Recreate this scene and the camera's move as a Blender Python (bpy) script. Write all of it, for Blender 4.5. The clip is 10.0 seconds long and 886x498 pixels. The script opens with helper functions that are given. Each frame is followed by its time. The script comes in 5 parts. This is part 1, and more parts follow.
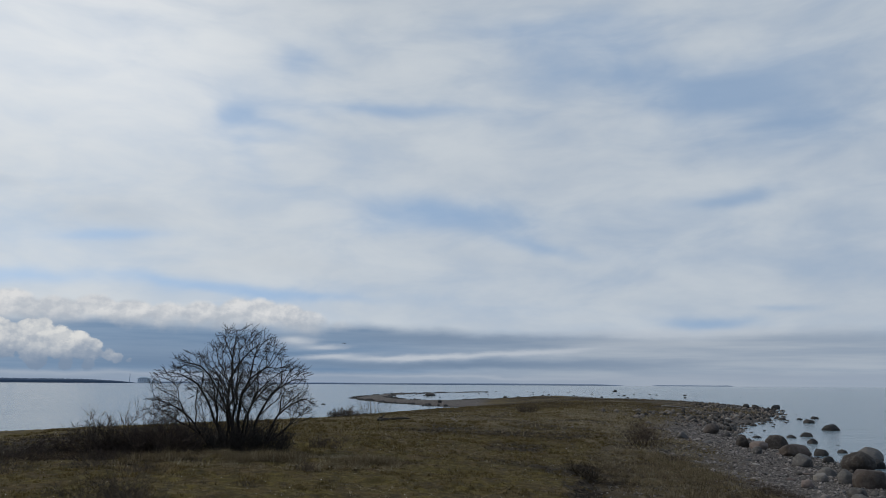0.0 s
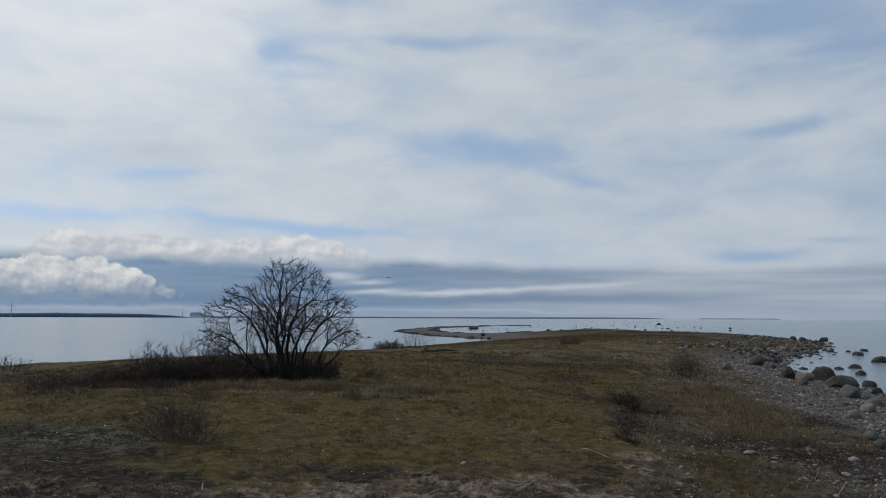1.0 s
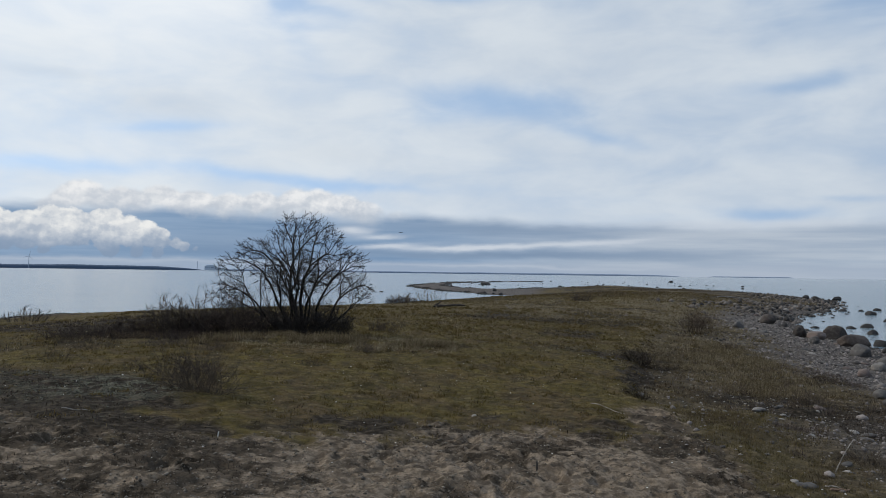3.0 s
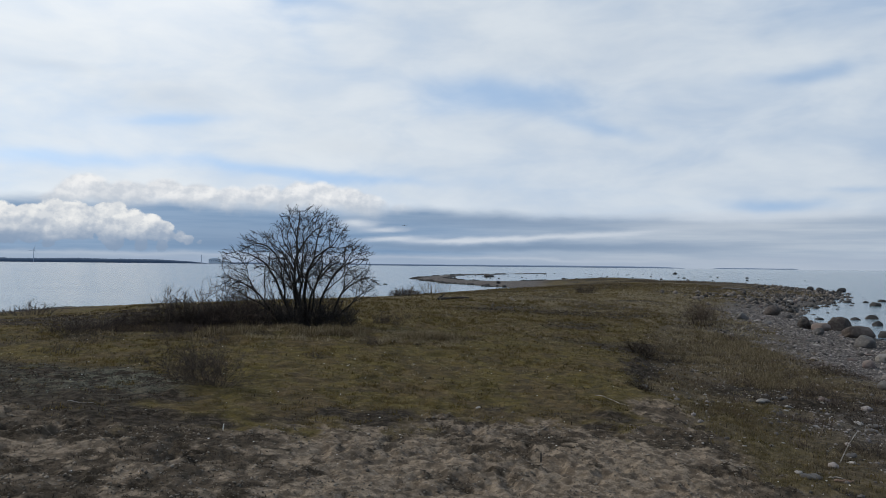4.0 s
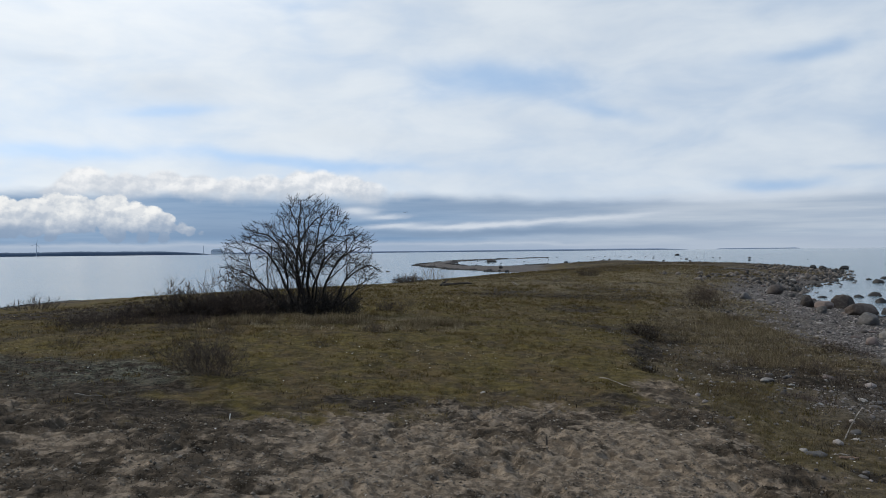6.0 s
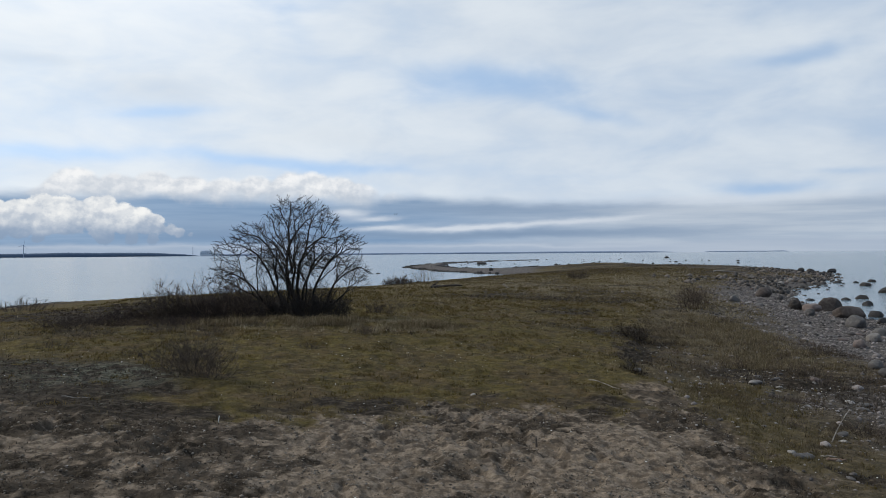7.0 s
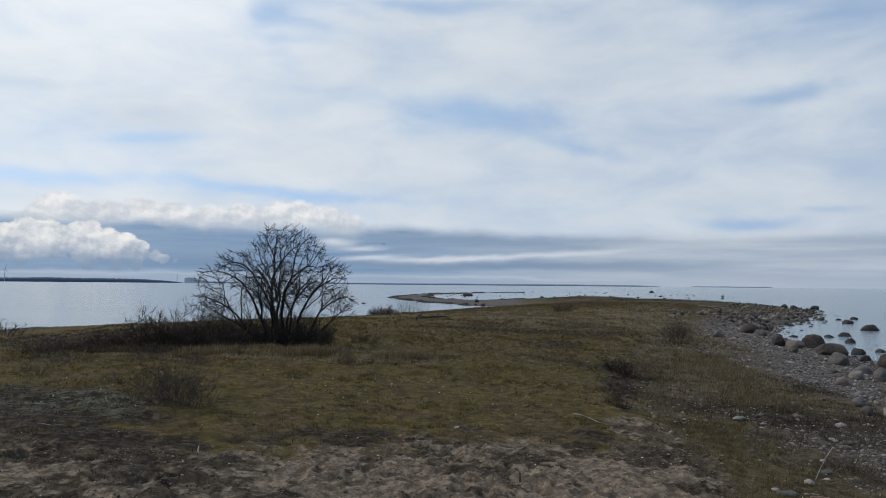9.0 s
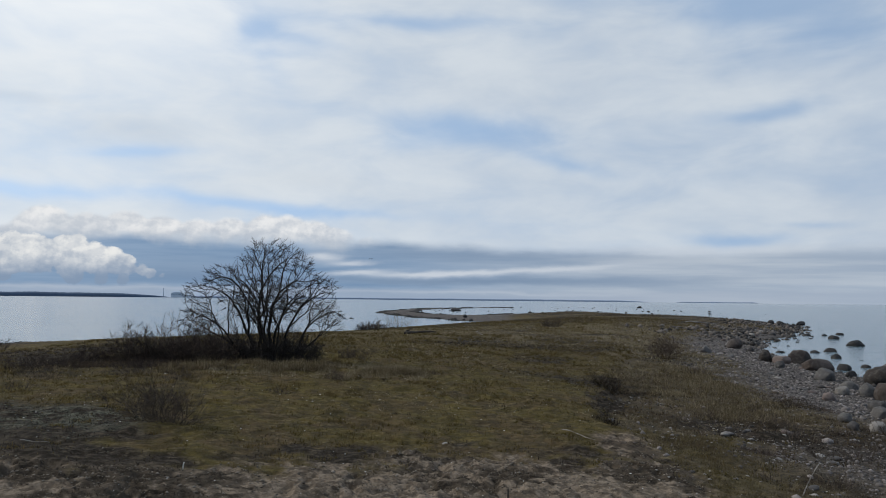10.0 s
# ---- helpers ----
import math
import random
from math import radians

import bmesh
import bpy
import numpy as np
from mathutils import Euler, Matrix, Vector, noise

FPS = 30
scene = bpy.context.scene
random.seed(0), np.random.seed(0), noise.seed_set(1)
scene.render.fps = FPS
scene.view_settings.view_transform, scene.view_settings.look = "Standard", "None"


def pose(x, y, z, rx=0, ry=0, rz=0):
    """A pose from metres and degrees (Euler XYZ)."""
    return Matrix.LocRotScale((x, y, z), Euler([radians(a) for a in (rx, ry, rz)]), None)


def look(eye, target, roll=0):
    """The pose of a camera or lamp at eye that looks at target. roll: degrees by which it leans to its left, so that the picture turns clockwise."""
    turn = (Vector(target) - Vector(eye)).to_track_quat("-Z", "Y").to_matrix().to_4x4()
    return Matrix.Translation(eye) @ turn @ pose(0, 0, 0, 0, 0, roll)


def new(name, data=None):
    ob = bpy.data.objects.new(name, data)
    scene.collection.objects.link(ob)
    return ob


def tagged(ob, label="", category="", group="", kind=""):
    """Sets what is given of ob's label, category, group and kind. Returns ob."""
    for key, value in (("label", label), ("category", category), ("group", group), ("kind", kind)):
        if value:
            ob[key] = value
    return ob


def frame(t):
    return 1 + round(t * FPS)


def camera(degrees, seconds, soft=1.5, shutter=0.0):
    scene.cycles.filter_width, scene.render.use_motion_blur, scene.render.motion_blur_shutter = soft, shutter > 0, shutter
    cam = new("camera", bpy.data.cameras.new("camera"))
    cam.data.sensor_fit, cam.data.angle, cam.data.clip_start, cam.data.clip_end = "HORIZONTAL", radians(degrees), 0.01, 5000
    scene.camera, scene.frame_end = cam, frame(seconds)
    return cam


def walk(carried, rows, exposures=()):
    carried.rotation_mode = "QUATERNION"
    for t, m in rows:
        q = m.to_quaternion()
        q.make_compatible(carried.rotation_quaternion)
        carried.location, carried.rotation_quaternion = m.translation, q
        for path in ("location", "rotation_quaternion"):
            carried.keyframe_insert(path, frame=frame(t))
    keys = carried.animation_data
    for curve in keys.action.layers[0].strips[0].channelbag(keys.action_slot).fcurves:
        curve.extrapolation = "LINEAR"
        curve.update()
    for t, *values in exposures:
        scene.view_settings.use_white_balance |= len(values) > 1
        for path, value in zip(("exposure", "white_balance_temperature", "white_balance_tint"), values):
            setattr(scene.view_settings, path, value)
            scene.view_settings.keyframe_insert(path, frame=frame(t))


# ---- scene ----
# ---- camera: held by hand on the crest of the spit, turning where it is ----
EYE = (0.0, 0.0, 3.2)
cam = camera(62.2, 10.0, 0.8)
TURNS = [  # seconds, yaw, pitch, roll
    (0, -5.00, 10.44, -0.33), (0.1, -3.96, 10.35, -0.15), (0.2, -2.98, 10.11, 0.03), (0.3, -2.30, 9.75, 0.21), (0.4, -1.77, 9.30, 0.40), (0.5, -1.72, 8.47, 0.58),
    (0.6, -1.71, 8.04, 0.43), (0.7, -1.78, 7.35, 0.28), (0.8, -1.88, 6.80, 0.12), (0.9, -1.83, 6.06, -0.03), (1, -1.66, 5.36, -0.18), (1.5, -1.27, 3.58, -0.79),
    (2, -1.02, 2.94, -0.94), (2.5, -0.82, 2.29, -0.81), (4, -0.43, 1.29, -0.59), (4.5, -0.11, 0.76, -0.10), (5, 0.07, 0.34, 0.17), (5.5, -0.00, 0.20, 0.41),
    (7, -1.02, 0.36, 0.47), (7.5, -1.36, 0.89, -0.02), (8, -1.67, 1.48, -0.17), (8.5, -1.95, 2.10, -0.47), (9, -2.11, 2.77, -0.48), (9.5, -2.50, 3.17, -0.56),
    (10, -3.02, 3.95, -0.58)]
walk(cam, [(t, pose(EYE[0], EYE[1], EYE[2] + max(0.0, 0.06 - 0.06 * t), 90 + p, r, y)) for t, y, p, r in TURNS],
     [(0.0, -0.40), (0.8, -0.44), (1.0, -0.39), (1.2, -0.33), (1.5, -0.22), (2.0, -0.19), (2.8, -0.14), (4.5, -0.06), (5.5, -0.01), (8.0, -0.05), (10.0, -0.17)])

# ---- world: blue sky behind broken cloud, and one soft sun ----
class Ex:
    """A value in a node tree, with arithmetic."""
    tree = None

    def __init__(self, socket):
        self.s = socket

    @staticmethod
    def op(kind, *args):
        n = Ex.tree.nodes.new("ShaderNodeMath")
        n.operation = kind
        for i, a in enumerate(args):
            if isinstance(a, Ex):
                Ex.tree.links.new(a.s, n.inputs[i])
            else:
                n.inputs[i].default_value = a
        return Ex(n.outputs[0])

    def __add__(self, o): return Ex.op("ADD", self, o)
    def __radd__(self, o): return Ex.op("ADD", self, o)
    def __sub__(self, o): return Ex.op("SUBTRACT", self, o)
    def __rsub__(self, o): return Ex.op("SUBTRACT", o, self)
    def __mul__(self, o): return Ex.op("MULTIPLY", self, o)
    def __rmul__(self, o): return Ex.op("MULTIPLY", self, o)
    def __truediv__(self, o): return Ex.op("DIVIDE", self, o)
    def __neg__(self): return Ex.op("MULTIPLY", self, -1.0)


def f_max(a, b): return Ex.op("MAXIMUM", a, b)
def f_min(a, b): return Ex.op("MINIMUM", a, b)
def f_exp(a): return Ex.op("EXPONENT", a)


def step(a, lo, hi, smooth=True):
    """0 below lo, 1 above hi."""
    n = Ex.tree.nodes.new("ShaderNodeMapRange")
    n.interpolation_type = "SMOOTHSTEP" if smooth else "LINEAR"
    n.inputs["From Min"].default_value, n.inputs["From Max"].default_value = (lo, hi) if lo < hi else (hi, lo)
    n.inputs["To Min"].default_value, n.inputs["To Max"].default_value = (0, 1) if lo < hi else (1, 0)
    Ex.tree.links.new(a.s, n.inputs["Value"])
    return Ex(n.outputs["Result"])


def vec(x, y, z=0.0):
    n = Ex.tree.nodes.new("ShaderNodeCombineXYZ")
    for i, a in enumerate((x, y, z)):
        if isinstance(a, Ex):
            Ex.tree.links.new(a.s, n.inputs[i])
        else:
            n.inputs[i].default_value = a
    return n.outputs[0]


def fnoise(v, scale, detail=4.0, rough=0.55, distort=0.0, kind="FBM"):
    n = Ex.tree.nodes.new("ShaderNodeTexNoise")
    n.inputs["Scale"].default_value, n.inputs["Detail"].default_value = scale, detail
    n.inputs["Roughness"].default_value, n.inputs["Distortion"].default_value = rough, distort
    Ex.tree.links.new(v, n.inputs["Vector"])
    return Ex(n.outputs["Fac"])


def blend(fac, a, b):
    """Colour a where fac is 0, b where it is 1."""
    n = Ex.tree.nodes.new("ShaderNodeMix")
    n.data_type = "RGBA"
    if isinstance(fac, Ex):
        Ex.tree.links.new(fac.s, n.inputs[0])
    else:
        n.inputs[0].default_value = fac
    for i, c in ((6, a), (7, b)):
        if isinstance(c, tuple):
            n.inputs[i].default_value = (*c, 1.0)
        else:
            Ex.tree.links.new(c, n.inputs[i])
    return n.outputs[2]


SUN_TURN, SUN_HEIGHT = -78.0, 40.0  # degrees to the right of straight ahead, and above the horizon
world = bpy.data.worlds.new("sky")
scene.world = world
world.use_nodes = True
wt = Ex.tree = world.node_tree
wt.nodes.clear()
sky = wt.nodes.new("ShaderNodeTexSky")
sky.sky_type, sky.sun_disc = "NISHITA", False
sky.sun_elevation, sky.sun_rotation = radians(SUN_HEIGHT), radians(SUN_TURN)
sky.air_density, sky.dust_density, sky.ozone_density = 1.0, 0.6, 0.5
coord = wt.nodes.new("ShaderNodeTexCoord")
split = wt.nodes.new("ShaderNodeSeparateXYZ")
wt.links.new(coord.outputs["Generated"], split.inputs[0])
dx, dy, dz = (Ex(split.outputs[i]) for i in range(3))
level = Ex.op("SQRT", dx * dx + dy * dy + 1e-6)
F = 1300.0
az = Ex.op("ARCTAN2", dx, dy) * F       # thousandths, about: turn to the right of straight ahead
el = dz / level * F                     # and height above the horizon
wt.links.new(vec(dx, dy, f_max(dz, 0.0) + 0.55), sky.inputs[0])
high = f_max(dz, 0.0) + 0.10
plane = vec(dx / high, dy / high)       # the cloud layer seen from below


def spot(x, y):
    """Turn and height of a sky mark, given by its offset from straight ahead on a flat picture plane."""
    a = math.atan((x - 784) / F)
    return a * F, (445 - y) * math.cos(a)


warp1 = fnoise(vec(az, el, 3.0), 0.006, 3.0) - 0.5
warp2 = fnoise(vec(az, el, 9.0), 0.006, 3.0) - 0.5
broad = (az + warp1 * 110.0, el + warp2 * 42.0)
thin1 = fnoise(vec(az * 0.35, el, 13.0), 0.03, 4.0, 0.6) - 0.5
thin2 = fnoise(vec(az * 0.25, el, 19.0), 0.03, 4.0, 0.6) - 0.5
narrow = (az + thin1 * 60.0, el + thin2 * 20.0)


def patch(x, y, w, h, tilt=0.0, near=broad):
    """A soft patch round a sky mark, w wide and h high to each side."""
    cx, cy = spot(x, y)
    p, q = near[0] - cx, near[1] - cy
    if tilt:
        q = q - p * tilt
    p, q = p / w, q / h
    return f_exp(-(p * p + q * q))


def patches(rows, near=broad):
    total = 0.0
    for x, y, w, h, tilt, much in rows:
        total = patch(x, y, w, h, tilt, near) * much + total
    return total


def puffs(rows):
    """How far inside a heap of round puffs a direction lies."""
    best = None
    for x, y, r in rows:
        cx, cy = spot(x, y)
        p, q = az - cx, el - cy
        d = r - Ex.op("SQRT", p * p + q * q)
        best = d if best is None else Ex.op("SMOOTH_MAX", best, d, 5.0)
    return best


# high veil with blue gaps
veil = fnoise(plane, 0.50, 4.0, 0.50, 0.25)
fine = fnoise(vec(az * 0.6, el * 1.5), 0.009, 4.0, 0.55, 0.3)
gaps = patches((
    (860, 132, 170, 34, -0.06, 0.55), (960, 150, 130, 30, -0.1, 0.45), (780, 165, 90, 18, 0.05, 0.35), (1070, 198, 95, 17, -0.15, 0.65), (560, 285, 200, 11, -0.06, 0.72), (130, 262, 170, 13, 0.0, 0.55), (330, 188, 90, 12, 0.1, 0.55),
    (1420, 100, 80, 15, 0.05, 0.55), (1490, 88, 50, 18, 0.1, 0.4), (1400, 332, 85, 12, 0.0, 0.75), (545, 25, 45, 50, -0.5, 0.3), (515, -38, 46, 24, 0.3, 0.6), (600, -22, 60, 14, -0.1, 0.5), (560, 5, 70, 10, 0.1, 0.3), (800, -55, 190, 16, 0.0, 0.7),
    (620, -150, 35, 30, 0.0, 0.55), (1250, -140, 150, 45, -0.1, 0.7), (1400, -100, 120, 50, 0.1, 0.65), (1180, -200, 130, 30, 0.0, 0.4), (1600, -55, 130, 45, 0.1, 0.8), (1560, -150, 120, 60, 0.2, 0.5), (1100, -235, 170, 30, 0.0, 0.6), (1540, 300, 60, 7, 0.0, 0.5)))
away = step(dy, 0.25, -0.35) * 0.16 + step(dz, 0.45, 0.9) * 0.14
cover = step(veil * 0.50 + fine * 0.42 + 0.20 - gaps * 0.40 - away, 0.28, 0.74)
blue = wt.nodes.new("ShaderNodeVectorMath")
blue.operation = "MULTIPLY"
wt.links.new(sky.outputs[0], blue.inputs[0])
blue.inputs[1].default_value = (0.233, 0.278, 0.272)
domed = f_max(dz, 0.0) + 0.4
tone = step(fnoise(vec(dx / domed, dy / domed), 2.2, 5.0, 0.6) * 0.5 + fine * 0.5, 0.36, 0.66)
sunward = step(-az, -600.0, 900.0)
white = blend(tone, (0.60, 0.675, 0.765), (0.70, 0.765, 0.83))
white = blend(sunward * 0.85, white, blend(tone, (0.78, 0.845, 0.905), (0.90, 0.94, 0.965)))
white = blend(step(el, 230.0, 560.0) * step(-az, 0.0, 500.0) * 0.8, white, (1.05, 1.08, 1.10))
white = blend(f_min(patches(((330, 148, 95, 26, 0.05, 0.8), (90, 100, 70, 10, 0.0, 0.5), (600, 240, 120, 16, 0.0, 0.3))), 1.0) * 0.6, white, (0.66, 0.70, 0.735))
behind = f_max(step(dy, 0.3, -0.3), step(dz, 0.42, 0.75))
white = blend(behind, white, (0.44, 0.49, 0.57))
out = blend(cover * 0.60 + 0.35, blue.outputs[0], white)

# grey bank low over the sea
leftward = step(-az, -420.0, 120.0)
bank_top = 82.0 + leftward * 16.0 + step(az, 350.0, 600.0) * 2.0
bank = step(narrow[1] + warp2 * 24.0 - bank_top, 14.0, -14.0)
streak = fnoise(vec(az * 0.10, el * 1.5, 1.0), 0.030, 5.0, 0.55)
grey = blend(step(streak, 0.35, 0.68), (0.36, 0.445, 0.565), (0.50, 0.57, 0.66))
slate = blend(step(streak, 0.32, 0.70), (0.17, 0.29, 0.47), (0.28, 0.40, 0.57))
low = blend(leftward, grey, slate)
low = blend(f_min(patches(((930, 411, 330, 8, 0.0, 0.9), (900, 366, 250, 15, -0.02, 0.55), (1060, 362, 130, 5, -0.03, 0.5), (420, 400, 120, 26, 0.0, 0.5)), narrow), 1.0), low, (0.20, 0.29, 0.43))
low = blend(step(narrow[1], 24.0, 14.0) * 0.6, low, (0.40, 0.47, 0.58))
low = blend(step(narrow[1], 9.0, 3.0) * 0.7 * step(-az, -600.0, 300.0), low, (0.33, 0.42, 0.56))
out = blend(bank * 0.95, out, low)
glints = f_min(patches(((640, 371, 38, 9, 0.0, 1.0), (690, 382, 40, 4, 0.05, 0.8), (705, 397, 60, 4, 0.05, 0.8), (820, 399, 110, 5, 0.02, 0.8), (950, 394, 130, 5, 0.035, 0.6),
                        (1090, 387, 100, 5, 0.05, 0.6), (1330, 352, 190, 8, 0.0, 0.5), (900, 432, 240, 2.5, 0.0, 0.3), (150, 428, 320, 3, 0.0, 0.25)), narrow), 1.0)
out = blend(glints * 0.85, out, (0.69, 0.74, 0.81))

# heaped cloud: a long roll and, before it, a bright cumulus
lumps = fnoise(vec(az, el * 1.25, 2.0), 0.034, 6.0, 0.58)
lumps_up = fnoise(vec(az + 5.0, el * 1.25 - 9.0, 2.0), 0.034, 6.0, 0.58)
lit = step(lumps - lumps_up, -0.11, 0.11)
coarse = fnoise(vec(az, el, 7.0), 0.020, 4.0, 0.55) - 0.5
coarse_up = fnoise(vec(az + 8.0, el - 14.0, 7.0), 0.020, 4.0, 0.55) - 0.5
bulge = step(coarse - coarse_up, -0.14, 0.14)


def heap(rows, foot, deep, dark, pale, soft, ragged=1.0):
    """Puffs with a crisp lit top and a soft grey foot."""
    d = puffs(rows) + (lumps - 0.5) * (22.0 * ragged) + coarse * (20.0 * ragged)
    top = step(d, -soft, soft)
    rise = step(el + (lumps - 0.5) * 26.0 + coarse * 16.0, foot, foot + deep)
    return top, blend(rise * 0.42 + lit * rise * 0.25 + bulge * rise * 0.33, dark, pale)


roll, roll_colour = heap(((60, 392, 48), (115, 378, 50), (165, 352, 56), (235, 362, 58), (300, 358, 57), (360, 364, 57), (425, 368, 57), (480, 362, 55), (540, 352, 50), (580, 350, 49),
                          (625, 356, 46), (660, 364, 44), (720, 378, 40), (790, 388, 38)), 84.0, 40.0, (0.44, 0.51, 0.61), (0.93, 0.935, 0.94), 4.5, 0.55)
out = blend(roll * step(el + coarse * 46.0 + warp2 * 20.0, 84.0, 108.0) * 0.95 * step(az, 20.0, -160.0), out, roll_colour)
cumulus, cumulus_colour = heap(((-90, 380, 42), (-30, 382, 36), (20, 378, 32), (62, 376, 31), (105, 372, 32), (150, 374, 32), (205, 372, 32), (245, 380, 25), (280, 385, 22), (300, 386, 16),
                                (98, 412, 9), (215, 408, 15), (262, 412, 13), (296, 414, 8), (313, 396, 9), (328, 398, 8), (345, 403, 6.5), (364, 409, 5)), 28.0, 46.0, (0.26, 0.35, 0.49), (0.95, 0.95, 0.93), 2.0, 0.95)
out = blend(cumulus * 0.96, out, cumulus_colour)
backdrop = wt.nodes.new("ShaderNodeBackground")
wt.links.new(out, backdrop.inputs["Color"])
wout = wt.nodes.new("ShaderNodeOutputWorld")
wt.links.new(backdrop.outputs[0], wout.inputs[0])

sun = new("sun", bpy.data.lights.new("sun", "SUN"))
sun.data.energy, sun.data.angle, sun.data.color = 2.2, radians(8), (1.0, 0.93, 0.82)
sa, sh = radians(SUN_TURN), radians(SUN_HEIGHT)
sun.matrix_world = look((math.sin(sa) * math.cos(sh) * 50, math.cos(sa) * math.cos(sh) * 50, math.sin(sh) * 50), (0, 0, 0))

# ---- materials ----
def material(name, rough=0.8, metal=0.0, ior=1.45):
    m = bpy.data.materials.new(name)
    m.use_nodes = True
    Ex.tree = m.node_tree
    b = m.node_tree.nodes["Principled BSDF"]
    b.inputs["Roughness"].default_value, b.inputs["Metallic"].default_value, b.inputs["IOR"].default_value = rough, metal, ior
    return m, b


def paint(b, colour):
    if isinstance(colour, tuple):
        b.inputs["Base Color"].default_value = (*colour, 1.0)
    else:
        Ex.tree.links.new(colour, b.inputs["Base Color"])


def relief(b, height, strength, distance):
    n = Ex.tree.nodes.new("ShaderNodeBump")
    n.inputs["Strength"].default_value, n.inputs["Distance"].default_value = strength, distance
    Ex.tree.links.new(height.s, n.inputs["Height"])
    Ex.tree.links.new(n.outputs[0], b.inputs["Normal"])


def here():
    n = Ex.tree.nodes.new("ShaderNodeNewGeometry")
    return n.outputs["Position"]


def island():
    n = Ex.tree.nodes.new("ShaderNodeNewGeometry")
    return Ex(n.outputs["Random Per Island"])


def apiece():
    n = Ex.tree.nodes.new("ShaderNodeObjectInfo")
    return Ex(n.outputs["Random"])


def mask(name):
    n = Ex.tree.nodes.new("ShaderNodeAttribute")
    n.attribute_name = name
    return Ex(n.outputs["Fac"])


def ground_material():
    m, b = material("ground", 0.95)
    b.inputs["Specular IOR Level"].default_value = 0.15
    p = here()
    mid, small, tiny = fnoise(p, 2.2, 5, 0.6), fnoise(p, 9.0, 5, 0.65), fnoise(p, 45.0, 4, 0.6)
    grit = fnoise(p, 130.0, 3, 0.6)
    # 1 on top of plant clumps, 0 in the painted shade between them
    clump_light = step(fnoise(p, 5.0, 4, 0.6), 0.42, 0.58)
    sand = blend(step(small, 0.36, 0.62), (0.126, 0.097, 0.069), (0.285, 0.227, 0.166))
    # shaded hollows among the sand lumps, painted as darker noise patches
    sand = blend(step(fnoise(p, 6.5, 4, 0.6), 0.50, 0.40) * 0.7, sand, (0.085, 0.066, 0.048))
    sand = blend(step(tiny, 0.52, 0.64) * 0.4, sand, (0.085, 0.068, 0.050))
    sand = blend(step(grit, 0.56, 0.68) * 0.25, sand, (0.05, 0.042, 0.034))
    dead = blend(step(small, 0.4, 0.62), (0.026, 0.020, 0.013), (0.090, 0.070, 0.050))
    dead = blend(step(tiny, 0.55, 0.68) * 0.5, dead, (0.13, 0.105, 0.08))
    grass = blend(step(fnoise(p, 0.8, 5, 0.65), 0.44, 0.58), (0.112, 0.087, 0.026), (0.108, 0.076, 0.038))
    grass = blend(step(fnoise(p, 1.7, 4, 0.6), 0.53, 0.63) * 0.6, grass, (0.128, 0.090, 0.030))
    grass = blend(mask("moss") * step(mid * 0.7 + small * 0.3, 0.40, 0.54), grass, (0.128, 0.098, 0.021))
    grass = blend(step(mid, 0.50, 0.38) * 0.55, grass, (0.052, 0.040, 0.022))
    grass = blend(step(small, 0.52, 0.64) * 0.6, grass, (0.185, 0.148, 0.080))
    # shadows between grass clumps, put into the colour
    grass = blend((1.0 - clump_light) * 0.5, grass, (0.030, 0.024, 0.012))
    grass = blend(step(tiny, 0.52, 0.66) * 0.4, grass, (0.022, 0.019, 0.010))
    heath = blend(step(small, 0.4, 0.62), (0.018, 0.014, 0.009), (0.062, 0.048, 0.034))
    heath = blend(step(mid, 0.44, 0.56) * mask("lichen"), heath, blend(step(small * 0.5 + tiny * 0.5, 0.42, 0.56), (0.024, 0.024, 0.017), (0.170, 0.170, 0.125)))
    heath = blend(step(small, 0.55, 0.66) * clump_light * 0.6, heath, (0.15, 0.118, 0.080))
    heath = blend(step(grit, 0.54, 0.62) * 0.4, heath, (0.014, 0.011, 0.008))
    gravel = blend(step(small * 0.5 + tiny * 0.5, 0.42, 0.6), (0.052, 0.045, 0.040), (0.175, 0.156, 0.142))
    wet = blend(step(tiny, 0.4, 0.6), (0.035, 0.033, 0.030), (0.075, 0.07, 0.062))
    straw = blend(step(small, 0.4, 0.62), (0.12, 0.096, 0.060), (0.22, 0.18, 0.12))
    c = blend(mask("straw") * 0.8, grass, straw)
    rough = blend(step(small * 0.6 + mid * 0.4, 0.40, 0.60), (0.048, 0.037, 0.024), (0.155, 0.121, 0.078))
    # same painted clump shadows in the rough grass
    rough = blend((1.0 - clump_light) * 0.6, rough, (0.030, 0.024, 0.016))
    rough = blend(step(fnoise(p, 1.3, 4, 0.6), 0.50, 0.60) * 0.4, rough, (0.058, 0.045, 0.038))
    rough = blend(mask("moss") * 0.75, rough, blend(step(small, 0.4, 0.62), (0.070, 0.054, 0.022), (0.165, 0.130, 0.060)))
    rough = blend(step(tiny, 0.5, 0.62) * 0.6, rough, (0.17, 0.14, 0.09))
    rough = blend(step(grit, 0.53, 0.62) * 0.35, rough, (0.018, 0.014, 0.009))
    c = blend(mask("rough"), c, rough)
    c = blend(mask("heath"), c, heath)
    c = blend(mask("gravel"), c, gravel)
    c = blend(mask("sand"), c, blend(mask("litter") * step(small * 0.5 + mid * 0.5, 0.36, 0.50), sand, dead))
    c = blend(mask("wet"), c, wet)
    paint(b, c)
    relief(b, mid * 0.25 + small * 0.40 + tiny * 0.25 + grit * 0.10, 1.0, 0.10)
    return m


